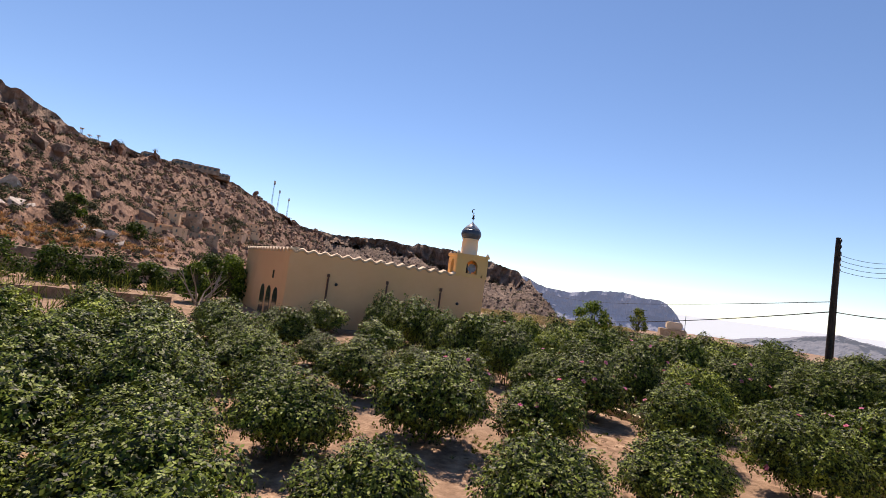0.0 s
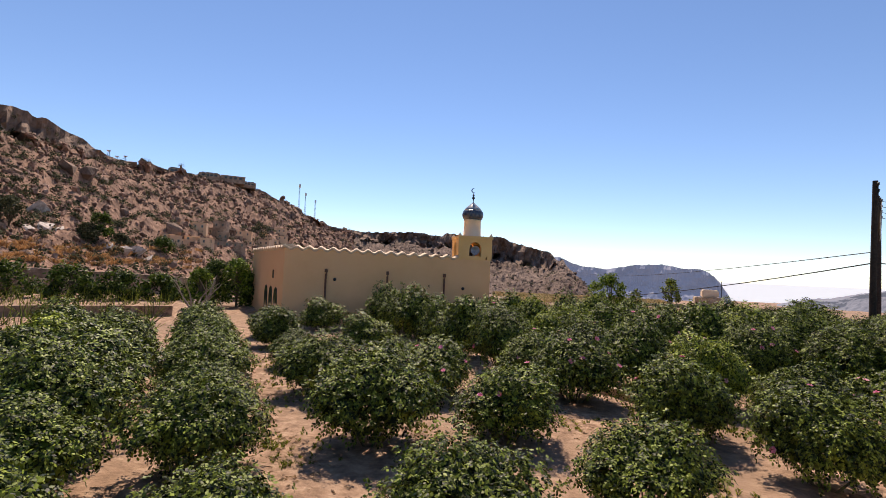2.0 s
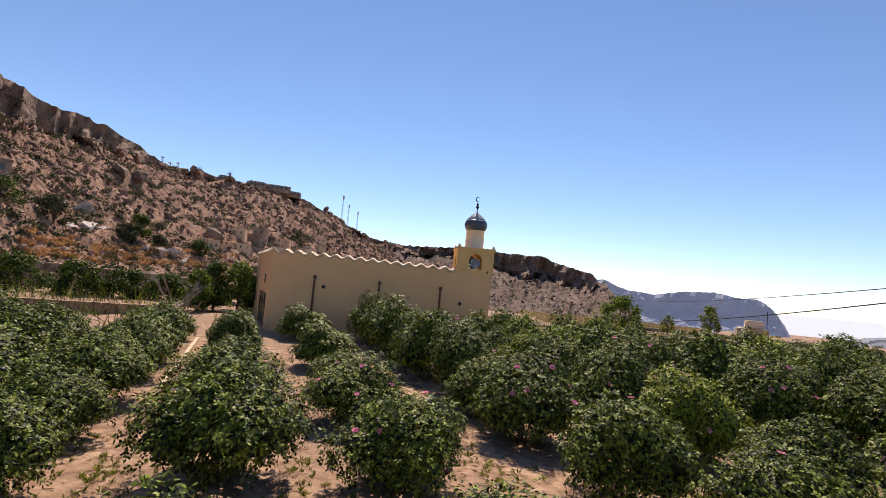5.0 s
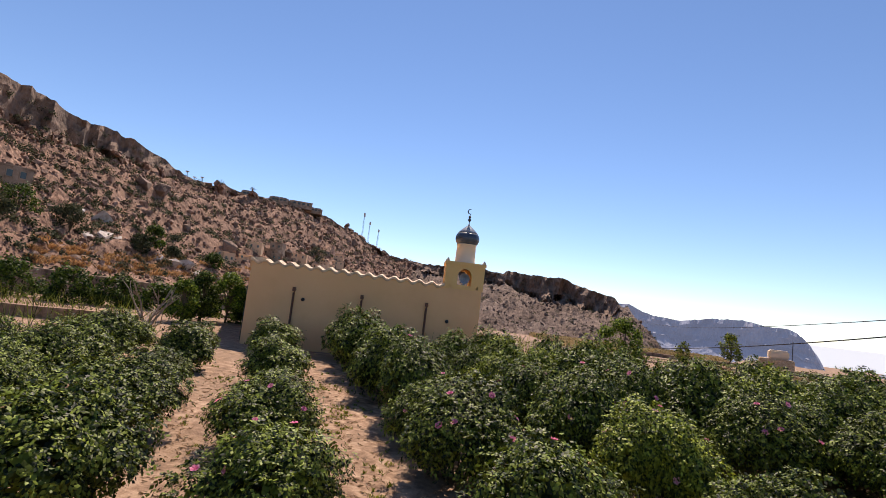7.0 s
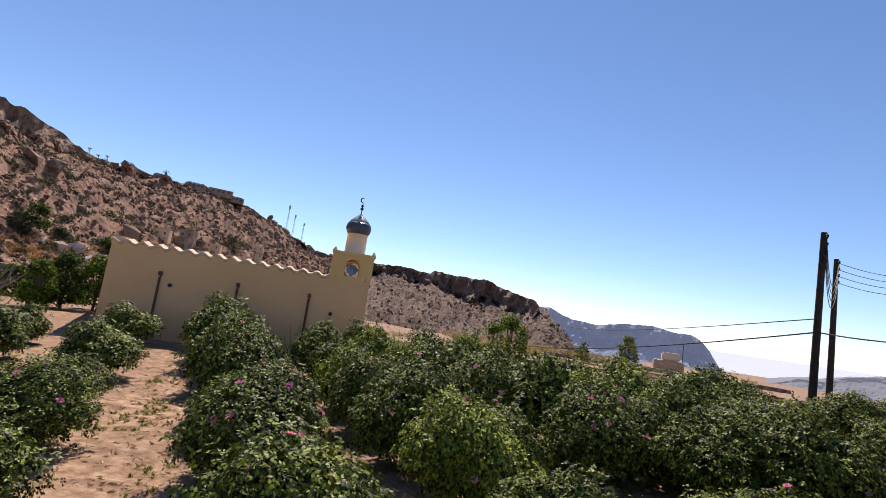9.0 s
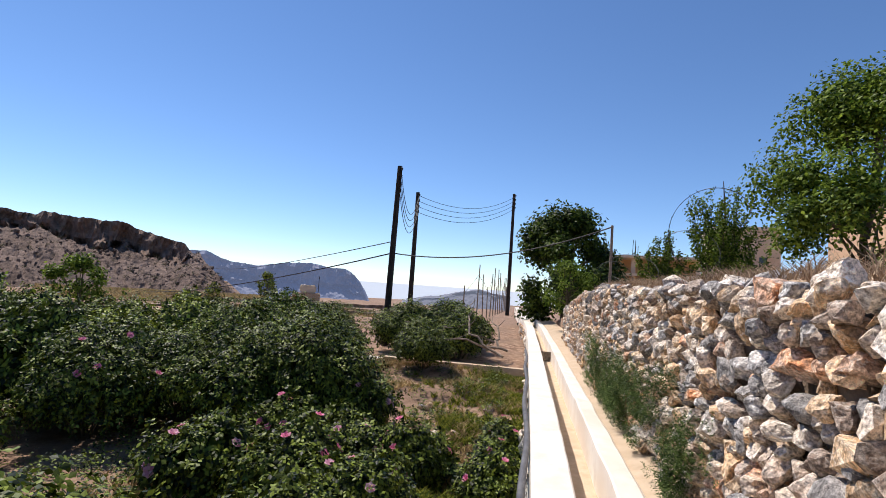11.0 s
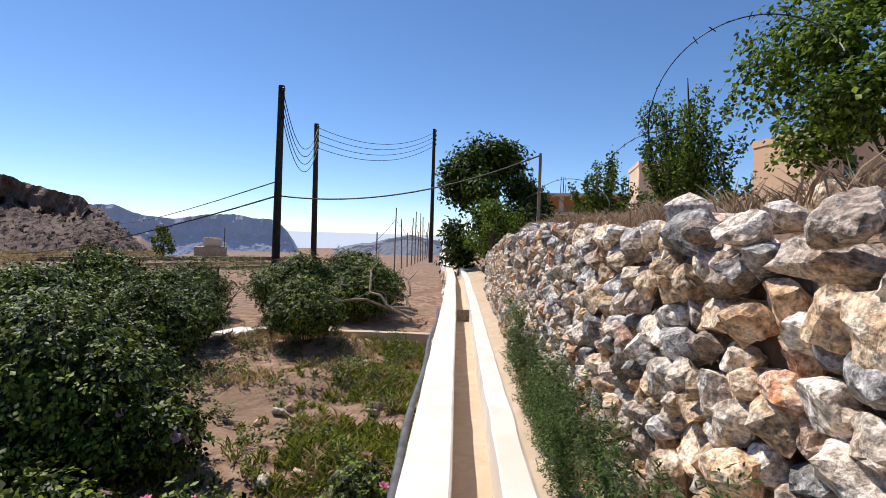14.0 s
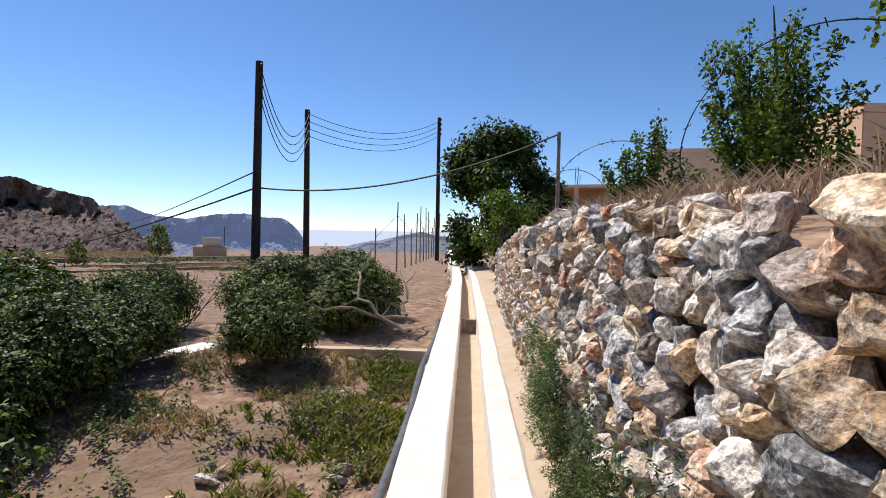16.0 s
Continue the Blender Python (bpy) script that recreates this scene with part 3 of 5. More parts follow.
ROWS_AT = [-21, -19.4, -17.8, -16.2, -14.6, -13.2, -11.7, -10.2, -8.7, -7.2, -5.7, -4.3, -2.9, -1.4, 0.1, 11.6, 13.1, 14.6, 16.1, 17.6, 19.1, 20.6, 22.1, 23.6, 25.1]
for row in ROWS_AT:
    v = -4.0 + rng.uniform(0, 0.6)
    while v < 46:
        w = row + rng.gauss(0, 0.12)
        q = P * w + V * v
        # clear of the ledge, the mosque, the open ground by the pole and the lower bed
        wall_d = (q - Vector((-4.71, 24.02, 0))).dot(Vector((-0.322, 0.947, 0)))
        s_c, lat = (q - O).dot(U), (q - O).dot(R)
        beside = q.x < -11.5 - (q.y - 22) * 0.75
        far_cut = (wall_d > -0.9 and not beside and q.x < 0.6) or q.y > (33 if q.x < 2 else 25.2 + (15 - q.x) * 0.62) or (q.x < 2 and math.hypot(q.x - 3, q.y - 4) > 37)
        open_bed = s_c > -1.0 and -6.0 < lat
        if not far_cut and not inside_ledge(q.x, q.y, 1.0) and not open_bed and lat < 0:
            dist = (q - Vector((5, 5, 0))).length
            young = rng.random() < (0.5 if row > 10 and v > 9 else 0.12)
            kinds = B_FAR if dist > 17.5 else B_FLOW if (row > 5.5 and dist < 12 and rng.random() < 0.7) else B_NEAR if dist < 10 else B_YOUNG if young else B_STD
            put(kinds, q.x, q.y, rng.uniform(0.82, 1.06), rng, rng.uniform(0.9, 1.08) * (1.34 if row > 10 and v > 9 else 1.15 if row > 10 else 1.0))
        v += rng.uniform(1.6, 2.0) * (1.1 if v > 18 else 1.0)
for row in (2.0, 4.1, 6.4, 9.1):
    v = 22.8
    while v < 34:
        q = P * row + V * v
        if (q - Vector((-4.71, 24.02, 0))).dot(Vector((-0.322, 0.947, 0))) < -1.2:
            put(B_FAR, q.x, q.y, rng.uniform(0.85, 1.0), rng, 1.35 if row > 9 else 1.0)
        v += rng.uniform(1.7, 2.2)
# the dark bushes beyond the low cross kerb and the loose ones in front of it
for x, y, s in ((16.9, 21.4, 1.3), (15.4, 22.8, 1.3), (17.0, 22.9, 1.35), (18.0, 23.2, 1.3), (18.6, 24.6, 1.3), (16.4, 24.4, 1.2),
                (14.3, 18.85, 1.0), (12.4, 22.2, 1.15), (11.2, 23.0, 1.1), (13.0, 23.6, 1.1), (11.6, 21.0, 1.0), (10.6, 21.9, 1.1), (9.4, 22.9, 1.1), (9.8, 20.6, 1.05),
                (11.0, 19.6, 1.25), (11.4, 18.4, 1.15), (12.2, 20.3, 1.05), (10.4, 14.9, 1.2), (10.2, 18.9, 1.25), (9.3, 17.6, 1.15), (9.9, 16.3, 1.15), (8.6, 19.4, 1.1), (9.1, 15.0, 1.1), (8.2, 16.3, 1.1), (7.4, 18.0, 1.1), (10.7, 17.5, 1.0)):
    put(B_NEAR, x, y, s * 0.92, rng, rng.uniform(1.05, 1.2))
for x, y, s in ((10.2, 13.0, 1.1), (10.9, 14.3, 1.05), (9.7, 13.9, 1.1), (11.0, 12.6, 1.0), (10.4, 15.4, 1.0), (9.4, 12.2, 1.1), (8.6, 13.0, 1.2), (8.9, 10.9, 1.1), (9.9, 11.4, 1.0), (12.3, 12.3, 0.85), (11.6, 11.5, 0.9)):
    put(B_LOW, x, y, s, rng, 1.15)

far_me = bpy.data.meshes.new("far_rose_rows")
far_me.from_pydata(FAR_CO, [], FAR_FA)
far_me.materials.append(L_ROSE)
far_me.materials.append(L_ROSE_Y)
far_me.polygons.foreach_set("material_index", FAR_MI)
tagged(new("far_rose_rows", far_me), "far rows of leafy green rose bushes", "rose bushes", kind="stuff")
for b in B_FAR:
    for o in list(b.children) + [b]:
        bpy.data.objects.remove(o)

# low kerbs in the field
def kerb(name, a, b, w, top, label):
    bm = bmesh.new()
    a, b = Vector(a), Vector(b)
    d = (b - a)
    n, ln = Vector((d.y, -d.x, 0)).normalized() * w * 0.5, d.length
    m = max(2, int(ln / 0.4))
    rings = []
    for k in range(m + 1):
        p = a + d * (k / m)
        j = [0.012 * noise.noise(Vector((p.x * 2, p.y * 2, q * 5.0))) for q in range(4)]
        z0 = field_height(p.x, p.y) - 0.25
        rings.append([bm.verts.new(c) for c in ((p.x - n.x, p.y - n.y, z0), (p.x - n.x * (0.92 + j[0]), p.y - n.y, top + j[1]), (p.x + n.x * (0.92 + j[2]), p.y + n.y, top + j[3]), (p.x + n.x, p.y + n.y, z0))])
    for r0, r1 in zip(rings, rings[1:]):
        for k in range(4):
            bm.faces.new((r0[k], r0[(k + 1) % 4], r1[(k + 1) % 4], r1[k]))
    bm.faces.new(rings[0][::-1])
    bm.faces.new(rings[-1])
    bmesh.ops.recalc_face_normals(bm, faces=bm.faces)
    return tagged(mesh_ob(name, bm, M_SILT), label, "kerb", kind="structure")


kerb("field_kerb", P * 10.2 + V * 6.6, P * 10.2 + V * 15.5, 0.14, -0.82, "narrow pale concrete kerb between rose beds")
kerb("lane_kerb", P * 2.95 + V * 12.5, P * 2.95 + V * 19.5, 0.1, -0.89, "short pale concrete kerb beside the earth lane")
kerb("cross_kerb", O + U * 10.2 + R * -4.1, O + U * 10.2 + R * 0.05, 0.22, -0.56, "low weathered concrete kerb across the bed")


# ---- the dry-stone walls ----
srng = random.Random(77)
ROCKS = [rock_mesh("stone", srng, srng.choice((14, 17, 20))) for k in range(14)]
FINE = [rock_mesh("fine_stone", srng, srng.choice((11, 14, 17)), 1.0, True) for k in range(12)]


def stone_wall(holder, s0, s1, face, z_low, top_fn, near, size, batter=0.05):
    """Courses of loose stones: those of the nearest stretch are parts, the rest one joined part."""
    joined_co, joined_fa, joined_mi = [], [], []
    z = z_low
    course = 0
    while True:
        h = size * srng.uniform(0.62, 0.92) * (1.0 if z < 0.9 else 1.12)
        s, any_in = s0 + srng.uniform(0, size), False
        while s < s1:
            big = srng.random() < (0.2 if z < 1.15 else 0.05)
            w = size * srng.uniform(0.6, 1.25) * (1.7 if big else 1.0)
            zc = z + h * 0.5 + srng.gauss(0, 0.022)
            taken = z_low > -0.5 and any(abs(s + w * 0.5 - b[0]) < b[2] * 0.5 and abs(zc - b[1]) < b[3] * 0.52 for b in BOULDERS)
            if zc - h * 0.3 < top_fn(s) and not taken:
                any_in = True
                lat = face(s, zc) + srng.gauss(0, 0.03)
                p = O + U * (s + w * 0.5) + R * lat
                dp = size * srng.uniform(0.95, 1.35)
                m = Matrix.Translation((p.x, p.y, zc)) @ pose(0, 0, 0, srng.uniform(-25, 25), srng.uniform(-20, 20), -38.5 + 90 + srng.uniform(-22, 22)) @ Matrix.Diagonal((w * 1.06, dp, h * srng.uniform(1.0, 1.35) * (1.6 if big else 1), 1))
                me = srng.choice(ROCKS)
                u = srng.random()
                mi = 0 if u < 0.30 else 1 if u < 0.52 else 2 if u < 0.80 else 3 if u < 0.87 else 4
                if near[0] < s < near[1]:
                    ob = new("stone", STONES[(srng.choice(FINE).name, mi)])
                    ob.parent = holder
                    ob.matrix_world = m
                else:
                    me = srng.choice(FINE) if -2 < s < 4.5 and z_low > -0.5 else me
                    b = len(joined_co)
                    joined_co.extend(tuple(m @ v.co) for v in me.vertices)
                    for f in me.polygons:
                        joined_fa.append([b + i for i in f.vertices])
                        joined_mi.append(mi)
            s += w * 0.93
        z += h * 0.84
        course += 1
        if not any_in or course > 40:
            break
    me = bpy.data.meshes.new("stonework")
    me.from_pydata(joined_co, [], joined_fa)
    for m in M_STONE:
        me.materials.append(m)
    me.polygons.foreach_set("material_index", joined_mi)
    ob = new("stonework", me)
    ob.parent = holder
    tagged(ob, "far stretch of stacked field stones", kind="stuff")


STONES = {}
for me in ROCKS + FINE:
    for mi, mt in enumerate(M_STONE):
        c = me.copy()
        c.materials.append(mt)
        STONES[(me.name, mi)] = c


def rubble_core(name, s0, s1, lat0, lat1, z0, top_fn, label):
    bm = bmesh.new()
    rings = []
    n = int((s1 - s0) / 0.5)
    for k in range(n + 1):
        s = s0 + (s1 - s0) * k / n
        a, b = O + U * s + R * lat0, O + U * s + R * lat1
        t = top_fn(s) - 0.12
        rings.append([bm.verts.new(c) for c in ((a.x, a.y, z0), (a.x, a.y, t), (b.x, b.y, t + 0.05), (b.x, b.y, z0))])
    for r0, r1 in zip(rings, rings[1:]):
        for k in range(4):
            bm.faces.new((r0[k], r0[(k + 1) % 4], r1[(k + 1) % 4], r1[k]))
    bm.faces.new(rings[0][::-1])
    bm.faces.new(rings[-1])
    bmesh.ops.recalc_face_normals(bm, faces=bm.faces)
    return tagged(mesh_ob(name, bm, M_RUBBLE), label, "wall", kind="structure")


W1 = rubble_core("wall_terrace", -4.0, 14.0, 1.31, 1.65, -0.4, wall_top, "dry-stone retaining wall of tan, grey and rusty boulders beside the channel")
# large stones that stand out: place along the wall, height, length, thickness, kind
BOULDERS = ((-0.78, 1.39, 0.26, 0.24, 0), (-0.98, 1.62, 0.25, 0.17, 3), (-1.0, 1.36, 0.18, 0.19, 2), (-0.56, 1.43, 0.22, 0.17, 1), (-0.8, 1.15, 0.22, 0.14, 1), (-0.9, 1.0, 0.26, 0.15, 1),
            (-1.39, 1.25, 0.30, 0.19, 3), (-1.68, 1.28, 0.24, 0.18, 3), (-1.5, 1.06, 0.24, 0.15, 1), (2.14, 1.62, 0.42, 0.15, 0), (1.92, 1.50, 0.20, 0.16, 2), (2.28, 1.44, 0.28, 0.16, 4), (1.72, 1.58, 0.24, 0.17, 1),
            (1.82, 1.34, 0.30, 0.14, 1), (2.02, 1.22, 0.25, 0.15, 0), (2.2, 1.06, 0.30, 0.16, 1), (0.7, 1.35, 0.3, 0.17, 0), (1.05, 1.62, 0.34, 0.18, 1), (0.3, 1.55, 0.28, 0.17, 4), (1.3, 1.2, 0.3, 0.16, 2), (0.1, 1.1, 0.26, 0.16, 2))
stone_wall(W1, -3.6, 14.0, lambda s, z: 1.17 + 0.05 * z, 0.02, wall_top, (-1.2, 1.9), 0.145)
for s_at, z_at, w_at, h_at, mi in BOULDERS:
    q = O + U * s_at + R * (1.17 + 0.05 * z_at + 0.02)
    ob = new("stone", STONES[(srng.choice(FINE).name, mi)])
    ob.parent = W1
    ob.matrix_world = Matrix.Translation((q.x, q.y, z_at)) @ pose(0, 0, 0, srng.uniform(-12, 12), srng.uniform(-10, 10), 51.5 + srng.uniform(-12, 12)) @ Matrix.Diagonal((w_at * 1.02, 0.22, h_at * 1.06, 1))
W2 = rubble_core("wall_ledge", -2.0, 22.0, 0.02, 0.3, -1.3, lambda s: -0.55, "rough stone footing under the channel ledge")
stone_wall(W2, -2.0, 26.0, lambda s, z: 0.06 - (0.1 if s > 15 else 0) - max(0, s - 19) * 0.06, -1.1, lambda s: -0.32, (99, 100), 0.22)


# ---- the mosque ----
def mosque():
    root = empty("mosque", -9.05, 22.55, -1.2, math.degrees(math.atan2(0.322, 0.947)))
    ln, top = 9.45, 3.42
    inv = Matrix.Rotation(-math.atan2(0.322, 0.947), 4, "Z")
    sd = inv @ Vector((-0.6, 0.8, 0)) * 9.5
    foot = [Vector((0, 0, 0)), Vector((ln, 0, 0)), Vector((ln, 7.2, 0)), Vector((sd.x, sd.y, 0))]
    bm = bmesh.new()
    lo, hi = [bm.verts.new((p.x, p.y, -0.3)) for p in foot], [bm.verts.new((p.x, p.y, top + 0.10 * (i in (0, 3)))) for i, p in enumerate(foot)]
    for k in range(4):
        bm.faces.new((lo[k], lo[(k + 1) % 4], hi[(k + 1) % 4], hi[k]))
    bm.faces.new(hi)
    bm.faces.new(lo[::-1])
    bmesh.ops.bevel(bm, geom=[e for e in bm.edges if abs(e.verts[0].co.z - e.verts[1].co.z) > 1], offset=0.03, segments=2, affect="EDGES")
    part("wall", bm, M_PLASTER, root)
    # plinth
    bm = bmesh.new()
    box(bm, -0.06, ln + 0.05, -0.08, 0.05, -0.3, 0.10, bevel=0.02)
    part("plinth", bm, M_CREAM, root)
    # wavy coping of round tiles on the long wall
    def coping(a, b, n):
        bm = bmesh.new()
        d = (b - a)
        nrm = Vector((d.y, -d.x, 0)).normalized()
        cols = []
        for k in range(n * 8 + 1):
            u = k / (n * 8)
            p = a + d * u
            w = 0.5 + 0.5 * math.cos(2 * math.pi * u * n)
            z = p.z + 0.01 + 0.125 * w
            cols.append([bm.verts.new(c) for c in ((*(p + nrm * 0.05).xy, z - 0.085), (*(p + nrm * 0.07).xy, z), (*(p - nrm * 0.4).xy, z + 0.06), (*(p - nrm * 0.4).xy, z - 0.3))])
        for c0, c1 in zip(cols, cols[1:]):
            for k in range(4):
                bm.faces.new((c0[k], c0[(k + 1) % 4], c1[(k + 1) % 4], c1[k]))
        bm.faces.new(cols[0][::-1])
        bm.faces.new(cols[-1])
        bmesh.ops.recalc_face_normals(bm, faces=bm.faces)
        part("roof_tiles", bm, M_TILE, root, "scalloped pale terracotta tile coping")
    coping(Vector((0, 0, top + 0.09)), Vector((ln - 1.55, 0, top - 0.02)), 15)
    coping(Vector((sd.x, sd.y, top + 0.1)), Vector((0, 0, top + 0.1)), 15)
    # drainpipes
    for x in (1.85, 4.6, 7.25):
        bm = bmesh.new()
        tube(bm, [(x, -0.04, 0.0), (x, -0.04, 2.42), (x + 0.03, -0.02, 2.55), (x + 0.05, 0.06, 2.6)], 0.045, 8)
        box(bm, x - 0.06, x + 0.06, -0.1, 0.0, 2.5, 2.66)
        part("drainpipe", bm, M_PIPE, root, "brown drainpipe")
    for x, z in ((2.25, 2.2), (8.15, 2.0)):
        bm = bmesh.new()
        lathe(bm, [(0.05, 0), (0.075, 0.02), (0.075, 0.07), (0.03, 0.1)], 12, Matrix.Translation((x, 0.0, z)) @ Matrix.Rotation(math.pi / 2, 4, "X"))
        part("wall_lamp", bm, M_IRON, root, "small dark wall fitting")
    # arched openings on the short side
    for f in (0.16, 0.3, 0.44):
        c = sd * f
        ang = math.atan2(sd.y, sd.x)
        m = Matrix.Translation((c.x, c.y, 0)) @ Matrix.Rotation(ang, 4, "Z")
        bm = bmesh.new()
        for sgn in (1,):
            pts = [(-0.42, 0.2), (0.42, 0.2), (0.42, 1.2)] + [(0.42 * math.cos(a), 1.2 + 0.5 * math.sin(a)) for a in (0.4, 0.8, 1.2, 1.57, 1.94, 2.34, 2.74)] + [(-0.42, 1.2)]
            f0 = [bm.verts.new(m @ Vector((x, 0.03, z))) for x, z in pts]
            f1 = [bm.verts.new(m @ Vector((x, -0.03, z))) for x, z in pts]
            bm.faces.new(f0)
            bm.faces.new(f1[::-1])
            for k in range(len(pts)):
                bm.faces.new((f0[k], f0[(k + 1) % len(pts)], f1[(k + 1) % len(pts)], f1[k]))
        bmesh.ops.recalc_face_normals(bm, faces=bm.faces)
        part("window", bm, M_GLASS, root, "dark arched window")
    bm = bmesh.new()
    c = sd * 0.25
    box(bm, -0.08, 0.08, -0.04, 0.04, 2.1, 2.5, Matrix.Translation((c.x, c.y, 0)) @ Matrix.Rotation(math.atan2(sd.y, sd.x), 4, "Z"))
    part("window", bm, M_GLASS, root, "small dark slit window")
    # the square tower: four corner piers, arches and a slab
    tw, x0, z0, z1 = 1.62, ln - 1.58, top - 0.05, 4.38
    bm = bmesh.new()
    n = 14
    def arch_wall(o, ex, ez, w, h, t):
        """A wall panel with one arched opening."""
        ow, sp = w * 0.36, h * 0.52
        outline = [(-ow / 2, 0.18 * h), (ow / 2, 0.18 * h)] + [(ow / 2 * math.cos(math.pi * k / n), sp + ow / 2 * 1.15 * math.sin(math.pi * k / n)) for k in range(n + 1)]
        nrm = ex.cross(ez)
        outer = []
        for u, v in outline:
            # the same number of points on the panel's border, seen from the opening's middle
            du, dv = u, v - 0.5 * h
            k = min((w / 2) / max(abs(du), 1e-6), (h / 2) / max(abs(dv), 1e-6))
            outer.append((du * k, 0.5 * h + dv * k))
        def at(u, v, d):
            return bm.verts.new(o + ex * (u + w / 2) + ez * v + nrm * d)
        i0, i1 = [at(u, v, 0) for u, v in outline], [at(u, v, -t) for u, v in outline]
        o0, o1 = [at(u, v, 0) for u, v in outer], [at(u, v, -t) for u, v in outer]
        m = len(outline)
        for k in range(m):
            q = (k + 1) % m
            bm.faces.new((o0[k], o0[q], i0[q], i0[k]))
            bm.faces.new((i0[k], i0[q], i1[q], i1[k]))
            bm.faces.new((i1[k], i1[q], o1[q], o1[k]))
    X, Y, Z = Vector((1, 0, 0)), Vector((0, 1, 0)), Vector((0, 0, 1))
    h = z1 - z0
    arch_wall(Vector((x0, -0.03, z0)), X, Z, tw, h, 0.2)
    arch_wall(Vector((x0 + tw, tw - 0.03, z0)), -X, Z, tw, h, 0.2)
    arch_wall(Vector((x0, tw - 0.03, z0)), -Y, Z, tw, h, 0.2)
    arch_wall(Vector((x0 + tw, -0.03, z0)), Y, Z, tw, h, 0.2)
    for dx in (0, tw - 0.22):
        for dy in (0, tw - 0.22):
            box(bm, x0 + dx + 0.004, x0 + dx + 0.216, -0.026 + dy, 0.186 + dy, z0, z1 - 0.002)
    box(bm, x0 - 0.04, x0 + tw + 0.04, -0.07, tw + 0.01, z1, z1 + 0.12)
    bmesh.ops.recalc_face_normals(bm, faces=bm.faces)
    tower = part("tower", bm, M_PLASTER_Y, root, "square yellow-plastered tower with arched openings")
    for dx in (0, tw - 0.1):
        for dy in (0, tw - 0.1):
            bm = bmesh.new()
            lathe(bm, [(0.085, 0), (0.085, 0.05), (0.05, 0.10), (0.012, 0.16)], 12, Matrix.Translation((x0 + 0.05 + dx, 0.02 + dy, z1 + 0.11)))
            part("corner_knob", bm, M_CREAM, tower)
    bm = bmesh.new()
    lathe(bm, [(0.06, 0), (0.1, 0.02), (0.16, 0.16), (0.2, 0.24), (0.215, 0.25), (0.19, 0.23), (0.05, 0.06)], 20, Matrix.Translation((x0 + tw * 0.5, 0.25, z0 + 0.46)) @ Matrix.Rotation(math.pi / 2, 4, "X"))
    box(bm, x0 + tw * 0.5 - 0.03, x0 + tw * 0.5 + 0.03, 0.1, 0.4, z0 + 0.16, z0 + 0.4)
    part("loudspeaker", bm, M_DOMECAP, tower, "grey horn loudspeaker in the arch")
    cx, cy = x0 + tw * 0.5, tw * 0.5
    bm = bmesh.new()
    lathe(bm, [(0.47, z1 + 0.12), (0.47, z1 + 0.18), (0.43, z1 + 0.2), (0.405, z1 + 0.9), (0.43, z1 + 0.92), (0.43, z1 + 0.96)], 36, Matrix.Translation((cx, cy, 0)))
    minaret = part("minaret", bm, M_CREAM, root, "round cream plastered minaret shaft", True)
    bm = bmesh.new()
    zb = z1 + 0.96
    lathe(bm, [(0.40, zb), (0.46, zb + 0.06), (0.51, zb + 0.18), (0.52, zb + 0.28), (0.49, zb + 0.40), (0.44, zb + 0.47)], 36, Matrix.Translation((cx, cy, 0)))
    part("dome", bm, M_DOME, minaret, "dark blue glazed onion dome", True)
    bm = bmesh.new()
    lathe(bm, [(0.44, zb + 0.471), (0.37, zb + 0.57), (0.25, zb + 0.69), (0.13, zb + 0.78), (0.05, zb + 0.85), (0.02, zb + 0.92)], 36, Matrix.Translation((cx, cy, 0)))
    part("dome_cap", bm, M_DOMECAP, minaret, "grey upper part of the dome", True)
    bm = bmesh.new()
    lathe(bm, [(0.018, zb + 0.9), (0.02, zb + 1.02), (0.07, zb + 1.06), (0.07, zb + 1.12), (0.02, zb + 1.16), (0.055, zb + 1.2), (0.055, zb + 1.25), (0.015, zb + 1.28), (0.015, zb + 1.36)], 16, Matrix.Translation((cx, cy, 0)))
    pts = [(cx + 0.10 * math.cos(a), cy, zb + 1.46 + 0.10 * math.sin(a)) for a in [radians(-60 - 15 * k) for k in range(17)]]
    tube(bm, pts, [0.006 + 0.02 * math.sin(math.pi * k / 16) for k in range(17)], 6)
    part("crescent_finial", bm, M_IRON, minaret, "dark metal finial with a crescent")
    return tagged(root, "ochre plastered village mosque with scalloped tile coping and small minaret", "mosque")


mosque()


# ---- power line ----
def pole(x, y, z0, z1, lean=(0, 0)):
    root = empty("utility_pole", x, y, z0)
    h = z1 - z0
    bm = bmesh.new()
    tube(bm, [(0, 0, -0.4), (lean[0] * 0.5, lean[1] * 0.5, h * 0.5), (lean[0], lean[1], h)], [0.135, 0.115, 0.095], 14)
    part("shaft", bm, M_POLE, root)
    for k in range(4):
        bm = bmesh.new()
        zz = h - 0.25 - 0.28 * k
        tube(bm, [(lean[0], lean[1] - 0.10, zz), (lean[0], lean[1] - 0.2, zz), (lean[0], lean[1] - 0.2, zz + 0.1)], 0.014, 6)
        lathe(bm, [(0.03, 0), (0.05, 0.02), (0.03, 0.05), (0.05, 0.08), (0.02, 0.11)], 10, Matrix.Translation((lean[0], lean[1] - 0.2, zz + 0.05)))
        part("insulator", bm, M_IRON, root, "small insulator on an iron bracket")
    return tagged(root, "dark creosoted wooden power pole", "utility pole", "power poles along the channel")


PA, PB, PC = (15.55, 24.6, -1.0, 6.1), (18.83, 29.54, -0.9, 6.2), (29.2, 35.6, 0.3, 8.45)
pole(*PA, (0.12, 0.05))
pole(*PB)
pole(*PC)


